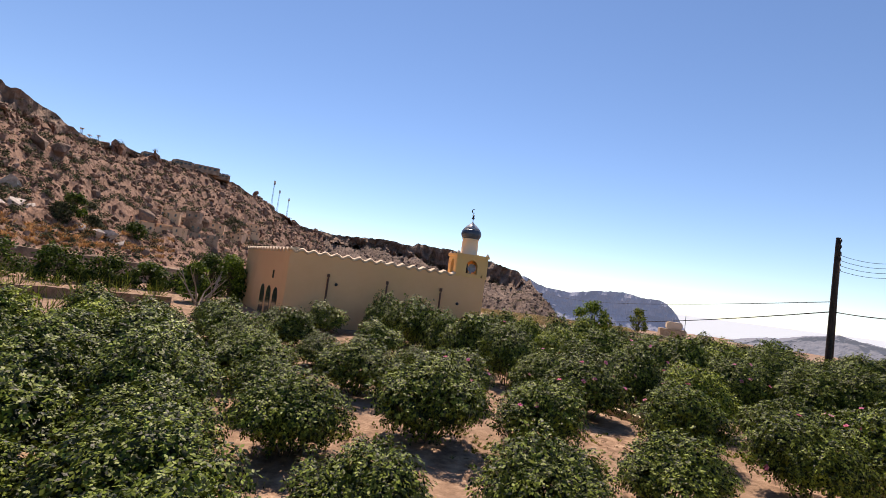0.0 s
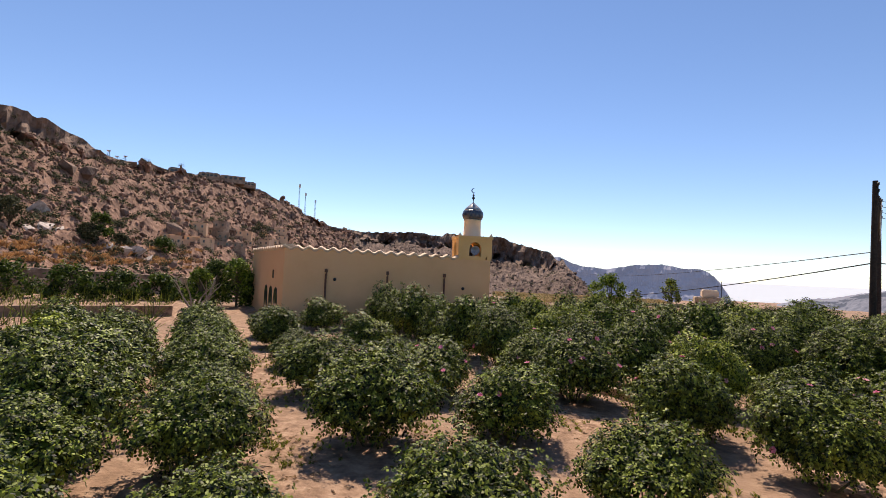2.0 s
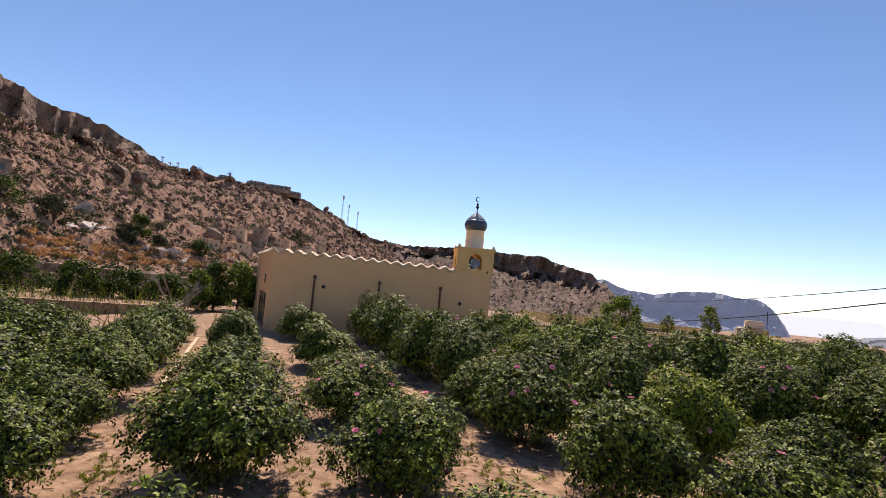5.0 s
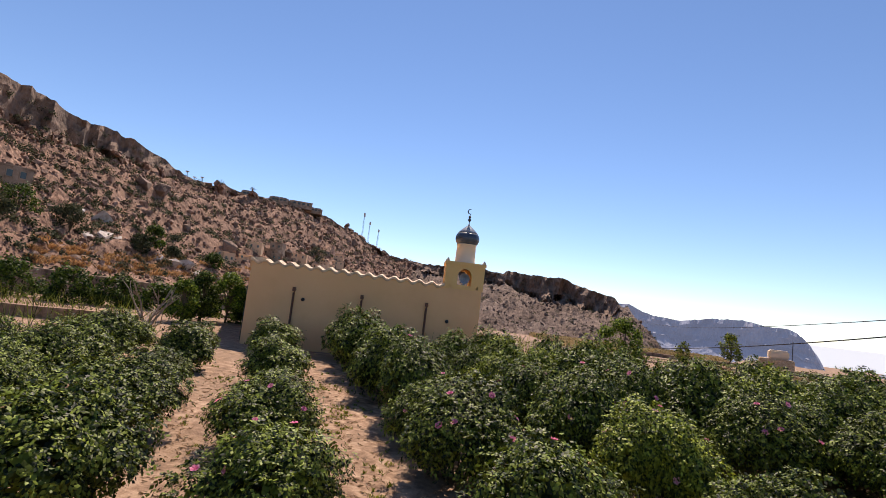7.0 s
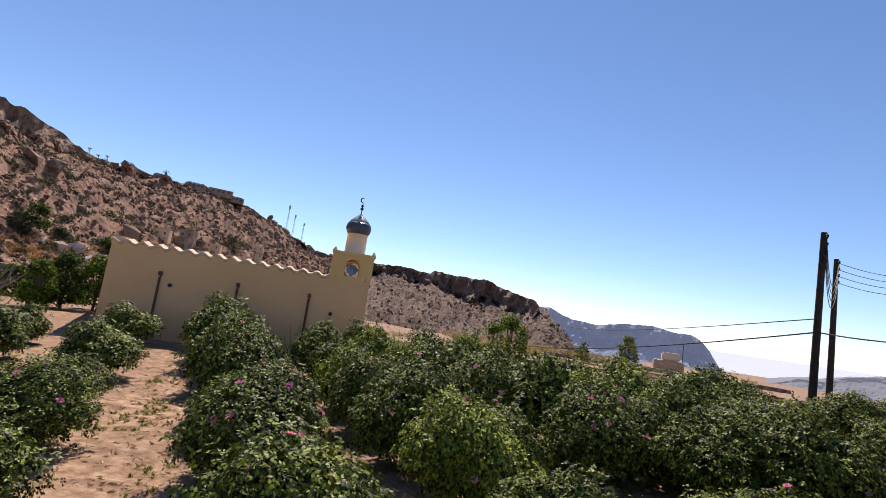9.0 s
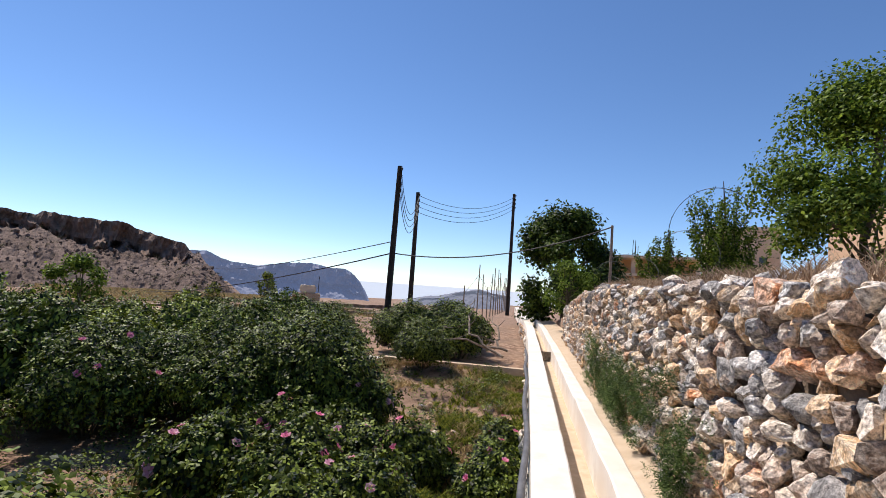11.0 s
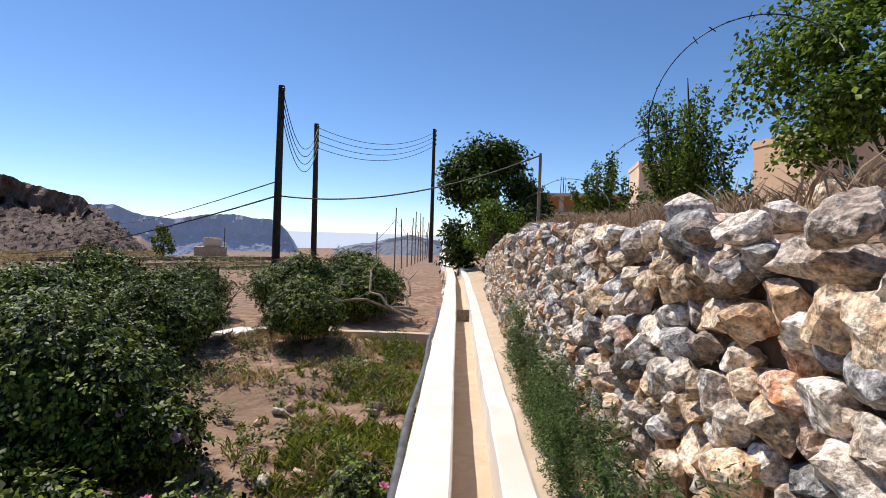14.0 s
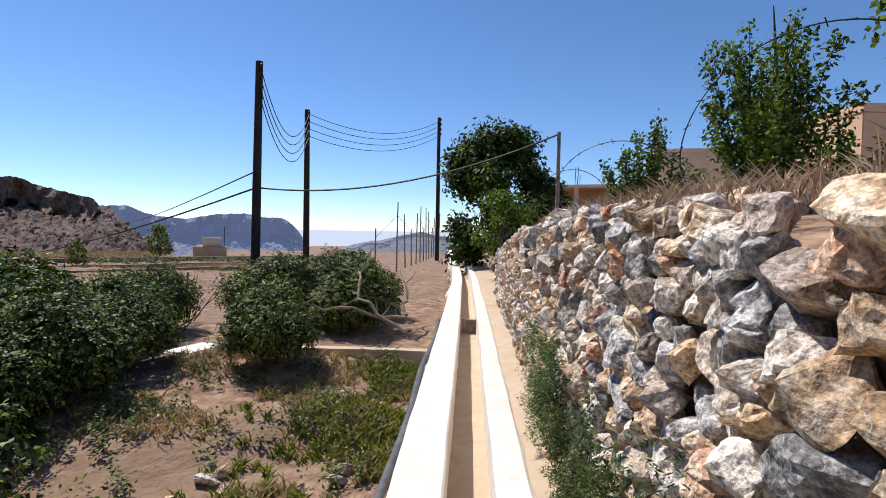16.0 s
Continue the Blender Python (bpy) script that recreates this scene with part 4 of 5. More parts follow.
def cable(name, a, b, sag, r, label, n=18):
    bm = bmesh.new()
    a, b = Vector(a), Vector(b)
    tube(bm, [a.lerp(b, k / n) - Vector((0, 0, 4 * sag * (k / n) * (1 - k / n))) for k in range(n + 1)], r, 5)
    return tagged(mesh_ob(name, bm, M_WIRE), label, "cable", "overhead cables")


for k in range(4):
    dz = -0.2 - 0.28 * k
    cable("power_cable", (PB[0], PB[1] - 0.2, PB[3] + dz), (PC[0], PC[1] - 0.2, PC[3] + dz), 0.75, 0.013, "thin sagging power line between two poles")
    cable("power_cable", (PA[0] + 0.1, PA[1] - 0.15, PA[3] + dz), (PB[0], PB[1] - 0.2, PB[3] + dz), 1.3, 0.013, "thin slack power line between two poles")
cable("service_cable", (PA[0] + 0.05, PA[1], 2.7), (20.6, 18.4, 3.85), 0.5, 0.022, "black service cable crossing the channel")
cable("service_cable", (PA[0] + 0.05, PA[1], 2.7), (4.4, 69, -1.0), 0.7, 0.026, "long black service cable over the fields")
cable("service_cable", (PA[0] + 0.05, PA[1], 3.15), (16, 159, 4.0), 1.5, 0.02, "long black service cable over the fields")
bm = bmesh.new()
tube(bm, [(20.55, 18.4, 0.8), (20.62, 18.42, 2.4), (20.6, 18.4, 3.9)], [0.05, 0.045, 0.04], 8)
tagged(mesh_ob("cable_post", bm, M_DEADWOOD), "thin leaning grey wooden cable post", "post")


# ---- hills ----
def lerp_table(tab, a):
    for (a0, v0), (a1, v1) in zip(tab, tab[1:]):
        if a <= a1:
            return v0 + (v1 - v0) * max(0, (a - a0) / (a1 - a0))
    return tab[-1][1]


CX, CY, CZ = 3.0, 4.0, 1.55


def hill(name, a0, a1, base, crest, rise, cliff, mat, label, step=0.35, rough=1.0, seed=1.0, rows=46, foot=-1.4, cliff_mat=None):
    """A hillside seen from the fields: base and crest distances, skyline rise in degrees and share of cliff, over the bearing."""
    na = int((a1 - a0) / step)
    co, fa, mi = [], [], []
    for i in range(na + 1):
        a = a0 + (a1 - a0) * i / na
        rb, rc, el, cl = lerp_table(base, a), lerp_table(crest, a), lerp_table(rise, a), lerp_table(cliff, a)
        top = CZ + (rb + (rc - rb) * 0.887) * math.tan(radians(el))
        for j in range(rows + 6):
            u = j / (rows - 1)
            if u <= 1.0:
                r = rb + (rc - rb) * (u if u < 0.88 else 0.88 + (u - 0.88) * 0.06)
                z = foot + (top - foot) * ((1 - cl) * (min(u, 0.88) / 0.88) ** 1.12 + cl * max(0.0, (u - 0.88) / 0.12))
                k = 1.0 if u < 0.9 else 0.4
            else:
                r = rc * (1 + (u - 1) * 2.2)
                z = top - (u - 1) * 14
                k = 0.4
            x, y = CX + r * math.sin(radians(a)), CY + r * math.cos(radians(a))
            s = 9.0 / (rc * 0.14)
            amp = rc * 0.010 * rough * k * min(1, u * 5)
            d = amp * (fbm(x, y, s * 0.35, seed) * 1.2 + abs(fbm(x, y, s * 1.1, seed + 5)) * 0.9)
            rr = r + (amp * 7.0 * fbm(a * 0.9, z * 0.12, 0.9, seed + 9) if 0.85 < u <= 1.0 else 0)
            co.append((CX + rr * math.sin(radians(a)), CY + rr * math.cos(radians(a)), z + d))
    w = rows + 6
    for i in range(na):
        for j in range(w - 1):
            fa.append((i * w + j, (i + 1) * w + j, (i + 1) * w + j + 1, i * w + j + 1))
            u = (j + 0.5) / (rows - 1)
            mi.append(1 if 0.885 < u < 0.995 and cliff_mat and lerp_table(cliff, a0 + (a1 - a0) * i / na) > 0.05 else 0)
    me = bpy.data.meshes.new(name)
    me.from_pydata(co, [], fa)
    me.materials.append(mat)
    me.materials.append(cliff_mat or mat)
    me.polygons.foreach_set("material_index", mi)
    ob = tagged(new(name, me), label, "hill", kind="structure")
    return co, w, na


RISE = [(-130, 18), (-75, 19.5), (-63, 17.6), (-60.9, 16.5), (-60.0, 15.1), (-58.9, 14.65), (-55, 13.25), (-52.7, 12.45), (-50.5, 12.2), (-48.3, 11.55), (-46, 10.75), (-44, 9.55), (-41.6, 8.95), (-39, 8.85), (-36.6, 8.65), (-34, 8.55), (-31.2, 8.05), (-28.1, 7.15), (-25, 5.55), (-23, 4.55), (-21, 3.55), (-19.5, 3.5)]
HILL = hill("hillside", -130, -19.5, [(-130, 48), (-60, 46), (-45, 60), (-30, 92), (-20, 150)], [(-130, 95), (-60, 110), (-45, 165), (-30, 260), (-20, 330)], RISE,
            [(-70, 0.26), (-55, 0.24), (-46, 0.16), (-42, 0.05), (-36, 0.06), (-30, 0.06), (-24, 0.04), (-20, 0.0)], M_HILL, "steep brown rocky hillside with a cliff band on its crest", cliff_mat=M_CLIFF)
MESA = hill("mesa_hill", -27, 9.0, [(-27, 190), (0, 170), (9.0, 165)], [(-27, 420), (-12, 380), (0, 300), (9.0, 235)],
            [(-27, 4.3), (-22, 4.3), (-18.4, 4.0), (-11.3, 4.1), (-9.3, 3.95), (-8.9, 4.3), (-5, 4.1), (-2.4, 3.8), (0.5, 3.2), (2.8, 2.6), (3.2, 1.9), (4.5, 0.9), (7.5, -2.0), (9.0, -3.6)],
            [(-27, 0.1), (-10, 0.22), (-6, 0.36), (2.7, 0.34), (3.2, 0.1), (4, 0.0)], M_MESA, "flat-topped brown mesa with a dark cliff band and scree slopes", 0.12, 0.8, 4.0, cliff_mat=M_CLIFF, foot=-14)
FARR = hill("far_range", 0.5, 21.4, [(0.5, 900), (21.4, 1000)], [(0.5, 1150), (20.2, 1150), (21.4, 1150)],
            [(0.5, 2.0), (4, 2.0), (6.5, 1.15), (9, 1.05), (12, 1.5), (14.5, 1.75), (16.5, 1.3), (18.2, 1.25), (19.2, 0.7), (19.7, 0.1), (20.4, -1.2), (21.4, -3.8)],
            [(0.5, 0.35), (18, 0.45), (21.4, 0.3)], M_FAR, "distant mountain range with painted blue haze, ending in a sheer cliff", 0.1, 0.55, 7.0, foot=-75)
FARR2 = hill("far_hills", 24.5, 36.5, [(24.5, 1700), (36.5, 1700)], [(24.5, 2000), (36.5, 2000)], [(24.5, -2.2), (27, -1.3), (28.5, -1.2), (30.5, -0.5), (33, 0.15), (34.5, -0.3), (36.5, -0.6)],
             [(24.5, 0.1), (36.5, 0.1)], M_HAZE, "low hills on the horizon with painted haze", 0.12, 0.4, 11.0, foot=-110)


# added backdrop: a ring that glows pale in place of real valley haze
def haze_ring():
    bm = bmesh.new()
    n = 96
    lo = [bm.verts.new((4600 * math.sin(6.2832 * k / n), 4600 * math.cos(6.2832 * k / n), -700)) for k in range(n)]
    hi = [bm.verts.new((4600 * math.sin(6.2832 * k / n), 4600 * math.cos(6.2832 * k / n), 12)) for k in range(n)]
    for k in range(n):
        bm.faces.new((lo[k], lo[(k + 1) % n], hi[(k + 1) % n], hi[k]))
    m = bpy.data.materials.new("painted_haze_glow")
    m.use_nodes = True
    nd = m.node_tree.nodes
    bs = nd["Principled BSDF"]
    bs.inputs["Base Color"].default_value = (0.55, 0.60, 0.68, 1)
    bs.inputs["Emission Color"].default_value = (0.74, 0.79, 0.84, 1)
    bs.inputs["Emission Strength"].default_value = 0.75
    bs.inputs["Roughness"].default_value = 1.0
    return tagged(mesh_ob("backdrop", bm, m), "added glowing backdrop ring painted as pale haze below the horizon", "backdrop", kind="structure")


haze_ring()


# ---- trees and shrubs ----
def tree(name, x, y, z, h, r, mat, label, seed, n=900, leaf=0.09, trunk=0.12, low=0.25, category="tree", sparse=False):
    """A tapered trunk with limbs and an uneven crown of leaf clumps with gaps."""
    rng = random.Random(seed)
    root = empty(name, x, y, z)
    bm = bmesh.new()
    tube(bm, [(0, 0, -0.2), (0.04 * r, 0.03 * r, h * 0.3), (0.10 * r, -0.05 * r, h * 0.62), (0.08 * r, 0, h * 0.88)], [trunk, trunk * 0.8, trunk * 0.5, trunk * 0.15], 8)
    spots = []
    if sparse:
        # many upright shoots, leafy all along
        for k in range(max(14, n // 70)):
            a, sp = rng.uniform(0, 6.283), rng.random() ** 0.7
            hh = h * rng.uniform(0.6, 1.05) * (1.05 - 0.5 * sp)
            tip = Vector((math.cos(a) * r * sp, math.sin(a) * r * sp, hh))
            mid = Vector((tip.x * 0.55 + rng.gauss(0, 0.05), tip.y * 0.55 + rng.gauss(0, 0.05), hh * 0.5))
            tube(bm, [(tip.x * 0.1, tip.y * 0.1, -0.1), mid, tip], [trunk * 0.3, trunk * 0.2, trunk * 0.05], 4)
            for q in range(70):
                u = rng.uniform(0.12, 1.0)
                p = (mid * (u / 0.5) if u < 0.5 else mid.lerp(tip, (u - 0.5) * 2))
                d = Vector((rng.gauss(0, 1), rng.gauss(0, 1), rng.gauss(0.2, 0.7))).normalized()
                spots.append((p + d * r * rng.uniform(0.02, 0.17) * (1.15 - 0.7 * u), d))
    else:
        blobs = []
        for k in range(34):
            a, e = rng.uniform(0, 6.283), rng.uniform(-0.8, 1.45)
            c = Vector((math.cos(a) * math.cos(e) * r * rng.uniform(0.5, 0.88), math.sin(a) * math.cos(e) * r * rng.uniform(0.5, 0.88), h * (low + (1 - low) * (0.40 + 0.50 * math.sin(e)))))
            blobs.append((c, r * rng.uniform(0.16, 0.30)))
            if k < 16:
                s = Vector((0.05 * r, 0, h * rng.uniform(0.12, 0.5)))
                tube(bm, [s, s.lerp(c, 0.55) + Vector((0, 0, 0.05 * h)), c], [trunk * 0.45, trunk * 0.28, trunk * 0.08], 5)
        for k in range(n):
            c, rr = rng.choice(blobs)
            d = Vector((rng.gauss(0, 1), rng.gauss(0, 1), rng.gauss(0.1, 0.9))).normalized()
            spots.append((c + d * rr * rng.uniform(0.4, 1.2), d))
    part("trunk", bm, M_STEM, root)
    ob = new("crown", leaves_mesh("crown", spots, rng, leaf, mat, lobes=4, stretch=1.5))
    ob.parent = root
    return tagged(root, label, category)


tree("broad_tree", 26.8, 27.3, 0.2, 5.9, 3.3, L_TREE, "dense dark-green broadleaf tree beside the channel", 3, 6500, 0.15, 0.2, 0.0)
tree("leafy_shrub", 23.6, 23.6, 0.8, 2.3, 1.3, L_BRIGHT, "light-green shrub at the foot of a tree", 4, 900, 0.08, 0.06, 0.1, "shrub")
tree("pomegranate_tree", 16.95, 10.15, 1.6, 3.5, 1.75, L_BRIGHT, "broad pomegranate tree with glossy green leaves behind the wall", 5, 8500, 0.05, 0.06, 0.12)
tree("pomegranate_shrub", 17.75, 12.9, 1.65, 2.75, 0.95, L_BRIGHT, "upright young pomegranate with dense green shoots", 6, 3000, 0.042, 0.045, 0.1, "shrub", True)
tree("pomegranate_shrub", 17.5, 12.2, 1.6, 1.3, 0.6, L_BRIGHT, "low pomegranate shrub on the upper terrace", 16, 1100, 0.042, 0.04, 0.1, "shrub", True)
tree("pomegranate_shrub", 18.5, 14.7, 1.5, 1.95, 0.75, L_BRIGHT, "low pomegranate shrub on the upper terrace", 7, 1700, 0.042, 0.04, 0.1, "shrub", True)
tree("field_tree", 5.6, 27.0, -1.1, 2.9, 1.1, L_BRIGHT, "young upright tree in the rose field", 8, 900, 0.08, 0.06, 0.15)
tree("field_tree", 17.0, 58.0, -1.1, 2.9, 1.2, L_ROSE_Y, "small round tree in the dry field", 9, 600, 0.11, 0.07, 0.2)
tree("field_tree", 11.5, 49.0, -1.1, 1.9, 0.6, L_ROSE_Y, "thin sapling in the dry field", 10, 250, 0.09, 0.04, 0.2)
for k, (x, y, h, r) in enumerate(((-15.5, 27.6, 2.9, 1.0), (-15.1, 29.1, 3.0, 1.0), (-15.5, 26.3, 2.3, 0.8))):
    tree("field_tree", x, y, -1.15, h, r, L_BRIGHT if k else L_TREE, "leafy green tree beside the mosque", 140 + k, 900, 0.09, 0.07, 0.1)
for k, (x, y, h, r) in enumerate(((-24.5, 27.5, 2.1, 1.3), (-22.8, 29.0, 1.9, 1.2), (-21.0, 30.4, 1.7, 1.1), (-19.0, 31.5, 1.6, 1.2), (-15.5, 33.5, 2.4, 1.5), (-17.2, 33.8, 2.0, 1.3), (-27.5, 26.2, 2.2, 1.5), (-31, 25, 2.6, 1.8), (-34, 22, 2.8, 1.8), (-14.2, 30.5, 2.2, 1.2))):
    tree("field_tree", x, y, -1.15, h, r * 1.2, L_TREE, "low dark-green tree at the edge of the fields", 100 + k, 700, 0.13, 0.08, 0.0)


def bare_tree(x, y, z, h, seed, label):
    rng = random.Random(seed)
    root = empty("bare_tree", x, y, z)
    bm = bmesh.new()
    tube(bm, [(0, 0, -0.2), (0.03, 0, h * 0.25)], [0.09, 0.075], 7)
    part("trunk", bm, M_DEADWOOD, root)
    for k in range(9):
        bm = bmesh.new()
        a = rng.uniform(0, 6.283)
        d = Vector((math.cos(a), math.sin(a), rng.uniform(0.5, 1.6))).normalized()
        p = Vector((0.02, 0, h * rng.uniform(0.1, 0.25)))
        pts = [p]
        for q in range(4):
            d = (d + Vector((rng.gauss(0, 0.25), rng.gauss(0, 0.25), rng.gauss(0.05, 0.2)))).normalized()
            pts.append(pts[-1] + d * h * 0.24)
        tube(bm, pts, [0.05, 0.04, 0.028, 0.018, 0.008], 6)
        for q in (2, 3):
            e = (d + Vector((rng.gauss(0, 0.6), rng.gauss(0, 0.6), 0.3))).normalized()
            tube(bm, [pts[q], pts[q] + e * h * 0.2, pts[q] + e * h * 0.34], [0.02, 0.013, 0.005], 5)
        part("branch", bm, M_DEADWOOD, root)
    return tagged(root, label, "tree")


bare_tree(-11.9, 20.6, -1.05, 1.9, 2, "leafless gnarled grey tree among rose bushes")
bare_tree(-26.5, 22.5, -1.05, 2.2, 4, "leafless gnarled grey tree at the field edge")


# ---- what lies on the hillside ----
def on_hill(data, a0, a1, az, el):
    """The place on a hillside mesh nearest to a bearing and a rise."""
    co, w, na = data
    i = min(na, max(0, round((az - a0) / (a1 - a0) * na)))
    best = min(range(w - 6), key=lambda j: abs(math.degrees(math.atan2(co[i * w + j][2] - CZ, math.hypot(co[i * w + j][0] - CX, co[i * w + j][1] - CY))) - el))
    return Vector(co[i * w + best])


def scatter_rocks(name, data, n, jmax, s0, s1, mat, label, seed, imin=0.0):
    rng = random.Random(seed)
    co, w, na = data
    cs, fs = [], []
    for k in range(n):
        i, j = rng.randint(int(na * imin), na - 1), rng.randint(1, jmax)
        p = Vector(co[i * w + j]).lerp(Vector(co[(i + 1) * w + j + 1]), rng.random())
        d = math.hypot(p.x - CX, p.y - CY)
        s = rng.uniform(s0, s1) * rng.random() ** 1.5 * (d / 90.0) ** 0.8 + 0.16 * d / 90
        me = rng.choice(ROCKS)
        m = Matrix.Translation(p + Vector((0, 0, s * 0.12))) @ pose(0, 0, 0, rng.uniform(0, 360), rng.uniform(0, 360), rng.uniform(0, 360)) @ Matrix.Diagonal((s * rng.uniform(0.8, 1.5), s, s * rng.uniform(0.6, 1), 1))
        b = len(cs)
        cs.extend(tuple(m @ v.co) for v in me.vertices)
        fs.extend([[b + q for q in f.vertices] for f in me.polygons])
    me = bpy.data.meshes.new(name)
    me.from_pydata(cs, [], fs)
    me.materials.append(mat)
    return tagged(new(name, me), label, "rocks", kind="stuff")


def scatter_scrub(name, data, n, jmax, size, mat, label, seed, imin=0.0):
    rng = random.Random(seed)
    co, w, na = data
    spots = []
    for k in range(n):
        i, j = rng.randint(int(na * imin), na - 1), rng.randint(1, jmax)
        p = Vector(co[i * w + j])
        d = math.hypot(p.x - CX, p.y - CY) / 90.0
        r = size * rng.uniform(0.4, 1.2) * d ** 0.7
        for q in range(34):
            v = Vector((rng.gauss(0, 1), rng.gauss(0, 1), abs(rng.gauss(0.2, 0.8)))).normalized()
            spots.append((p + v * r * rng.uniform(0.5, 1.0), v))
    me = leaves_mesh(name, spots, rng, size * 0.34, mat, lobes=2, stretch=1.2)
    return tagged(new(name, me), label, "scrub", kind="stuff")


scatter_rocks("hill_boulders", HILL, 15000, 40, 0.08, 1.15, M_BOULDER, "countless brown boulders strewn over the hillside", 1, 0.3)
scatter_rocks("cliff_blocks", HILL, 350, 43, 0.6, 2.4, M_CLIFF, "dark broken blocks along the cliff band", 2, 0.45)
scatter_scrub("hill_scrub", HILL, 2400, 43, 0.7, L_SCRUB, "dry grey-green scrub on the hillside", 3, 0.35)
scatter_rocks("mesa_boulders", MESA, 1500, 40, 0.1, 0.9, M_MESA, "boulders on the scree of the mesa", 4)
scatter_scrub("mesa_scrub", MESA, 420, 42, 0.75, L_SCRUB, "dark scrub dotted over the mesa slope", 5)


def lone_rock(az, el, sx, sy, sz, mat, label, seed, a0=-130, a1=-19.5):
    p = on_hill(HILL, a0, a1, az, el)
    me = ROCKS[seed % len(ROCKS)].copy()
    me.materials.clear()
    me.materials.append(mat)
    ob = new("boulder", me)
    ob.matrix_world = Matrix.Translation(p + Vector((0, 0, sz * 0.25))) @ pose(0, 0, 0, seed * 13 % 40, seed * 29 % 30, seed * 71 % 360) @ Matrix.Diagonal((sx, sy, sz, 1))
    return tagged(ob, label, "boulder", "large boulders on the hillside")


for k, (az, el, s) in enumerate(((-49.5, 3.6, 3.0), (-49.0, 2.6, 3.6), (-48.2, 2.0, 2.6), (-50.2, 2.2, 2.6), (-43.0, 0.6, 2.6), (-42.0, 0.2, 3.0), (-41.0, -0.3, 2.4), (-44.5, 0.9, 1.8), (-51.5, 4.2, 2.2))):
    lone_rock(az, el, s * 0.9, s * 0.8, s * 0.45, M_WHITE_ROCK, "chalky white boulder on the hillside", k + 3)
for k, (az, el, s) in enumerate(((-60.6, 16.6, 4.6), (-60.8, 13.8, 5.0), (-53.5, 10.6, 3.4), (-47.0, 7.4, 4.0), (-45.5, 6.9, 4.2), (-38.5, 2.2, 3.2))):
    lone_rock(az, el, s, s, s * 0.95, M_CLIFF, "great dark brown boulder below the cliff", k + 1)
for k, (az, el, h, r) in enumerate(((-45.2, 1.6, 3.0, 1.7), (-46.2, 1.2, 2.6, 1.5), (-51.8, 2.2, 3.6, 2.4), (-55.5, 3.2, 3.6, 2.4), (-57.5, 2.6, 3.0, 2.2), (-43.5, 1.3, 2.0, 1.5), (-39.5, 0.6, 2.2, 1.6), (-29.5, 2.6, 4.5, 3.2))):
    p = on_hill(HILL, -130, -19.5, az, el)
    tree("hill_tree", p.x, p.y, p.z - 0.3, h, r, L_SCRUB if k % 3 else L_TREE, "rounded dusty green tree on the rocky slope", 300 + k, 420, 0.2, 0.1, 0.02)

# earth bank and road wall at the foot of the hill
def bank(name, pts, h, w, mat, label, category):
    bm = bmesh.new()
    pts = [Vector(p) for p in pts]
    rings = []
    for i, p in enumerate(resample(pts, 0.8)):
        q = resample(pts, 0.8)
        d = (q[min(i + 1, len(q) - 1)] - q[max(i - 1, 0)])
        d.z = 0
        d.normalize()
        n = Vector((d.y, -d.x, 0))
        j = 0.06 * noise.noise(p * 0.9)
        rings.append([bm.verts.new(c) for c in (p + n * w * 0.55 - Vector((0, 0, 0.4)), p + n * w * 0.5 + Vector((0, 0, h + j)), p - n * w * 0.5 + Vector((0, 0, h + j)), p - n * w * 0.55 - Vector((0, 0, 0.4)))])
    for r0, r1 in zip(rings, rings[1:]):
        for k in range(4):
            bm.faces.new((r0[k], r0[(k + 1) % 4], r1[(k + 1) % 4], r1[k]))
    bm.faces.new(rings[0][::-1])
    bm.faces.new(rings[-1])
    bmesh.ops.recalc_face_normals(bm, faces=bm.faces)
    return tagged(mesh_ob(name, bm, mat), label, category, kind="structure")


bank("road_parapet", [(-40, 22, -0.6), (-32.5, 28, -0.7), (-27.5, 33.2, -0.9), (-22.5, 37.2, -1.1), (-17, 40.5, -1.2)], 0.75, 0.4, M_MUD, "pale low parapet along the road below the hill", "parapet")
bank("hill_bank", [(-44, 25, -0.7), (-35, 31.2, -0.7), (-29, 36.4, -0.9), (-24, 40.5, -1.2), (-18, 44, -1.4)], 1.25, 1.2, M_FIELDWALL, "dark rubble bank at the foot of the hill", "bank")
bank("field_wall", [(-21, 17.5, -1.1), (-17.5, 20.5, -1.1), (-14.5, 22.8, -1.1)], 0.55, 0.5, M_SOIL, "low earthen wall between the rose beds", "wall")
bank("field_wall_far", [(0.5, 41, -1.1), (8, 42.5, -1.1), (16, 43, -1.1), (26, 42.5, -1.1)], 0.42, 0.4, M_FIELDWALL, "low rubble wall across the dry field", "wall")
bank("field_wall_back", [(6, 55, -1.1), (17, 56, -1.1), (30, 55, -1.1)], 0.4, 0.4, M_FIELDWALL, "low rubble wall at the back of the dry field", "wall")
bank("dry_plot", [(-1, 37.5, -1.2), (4, 37.2, -1.2), (12, 37.5, -1.2), (20, 36.5, -1.2)], 0.25, 11.0, M_ORANGE_SOIL, "ploughed orange-brown plot", "plot")
bank("field_wall_near", [(3, 31.5, -1.1), (10, 30.2, -1.1), (16, 29.3, -1.1)], 0.3, 0.35, M_FIELDWALL, "low rubble wall beyond the rose beds", "wall")
bank("field_wall_mid", [(3, 47.5, -1.1), (12, 48.2, -1.1), (24, 48, -1.1)], 0.35, 0.4, M_SOIL, "low earthen wall across the dry field", "wall")


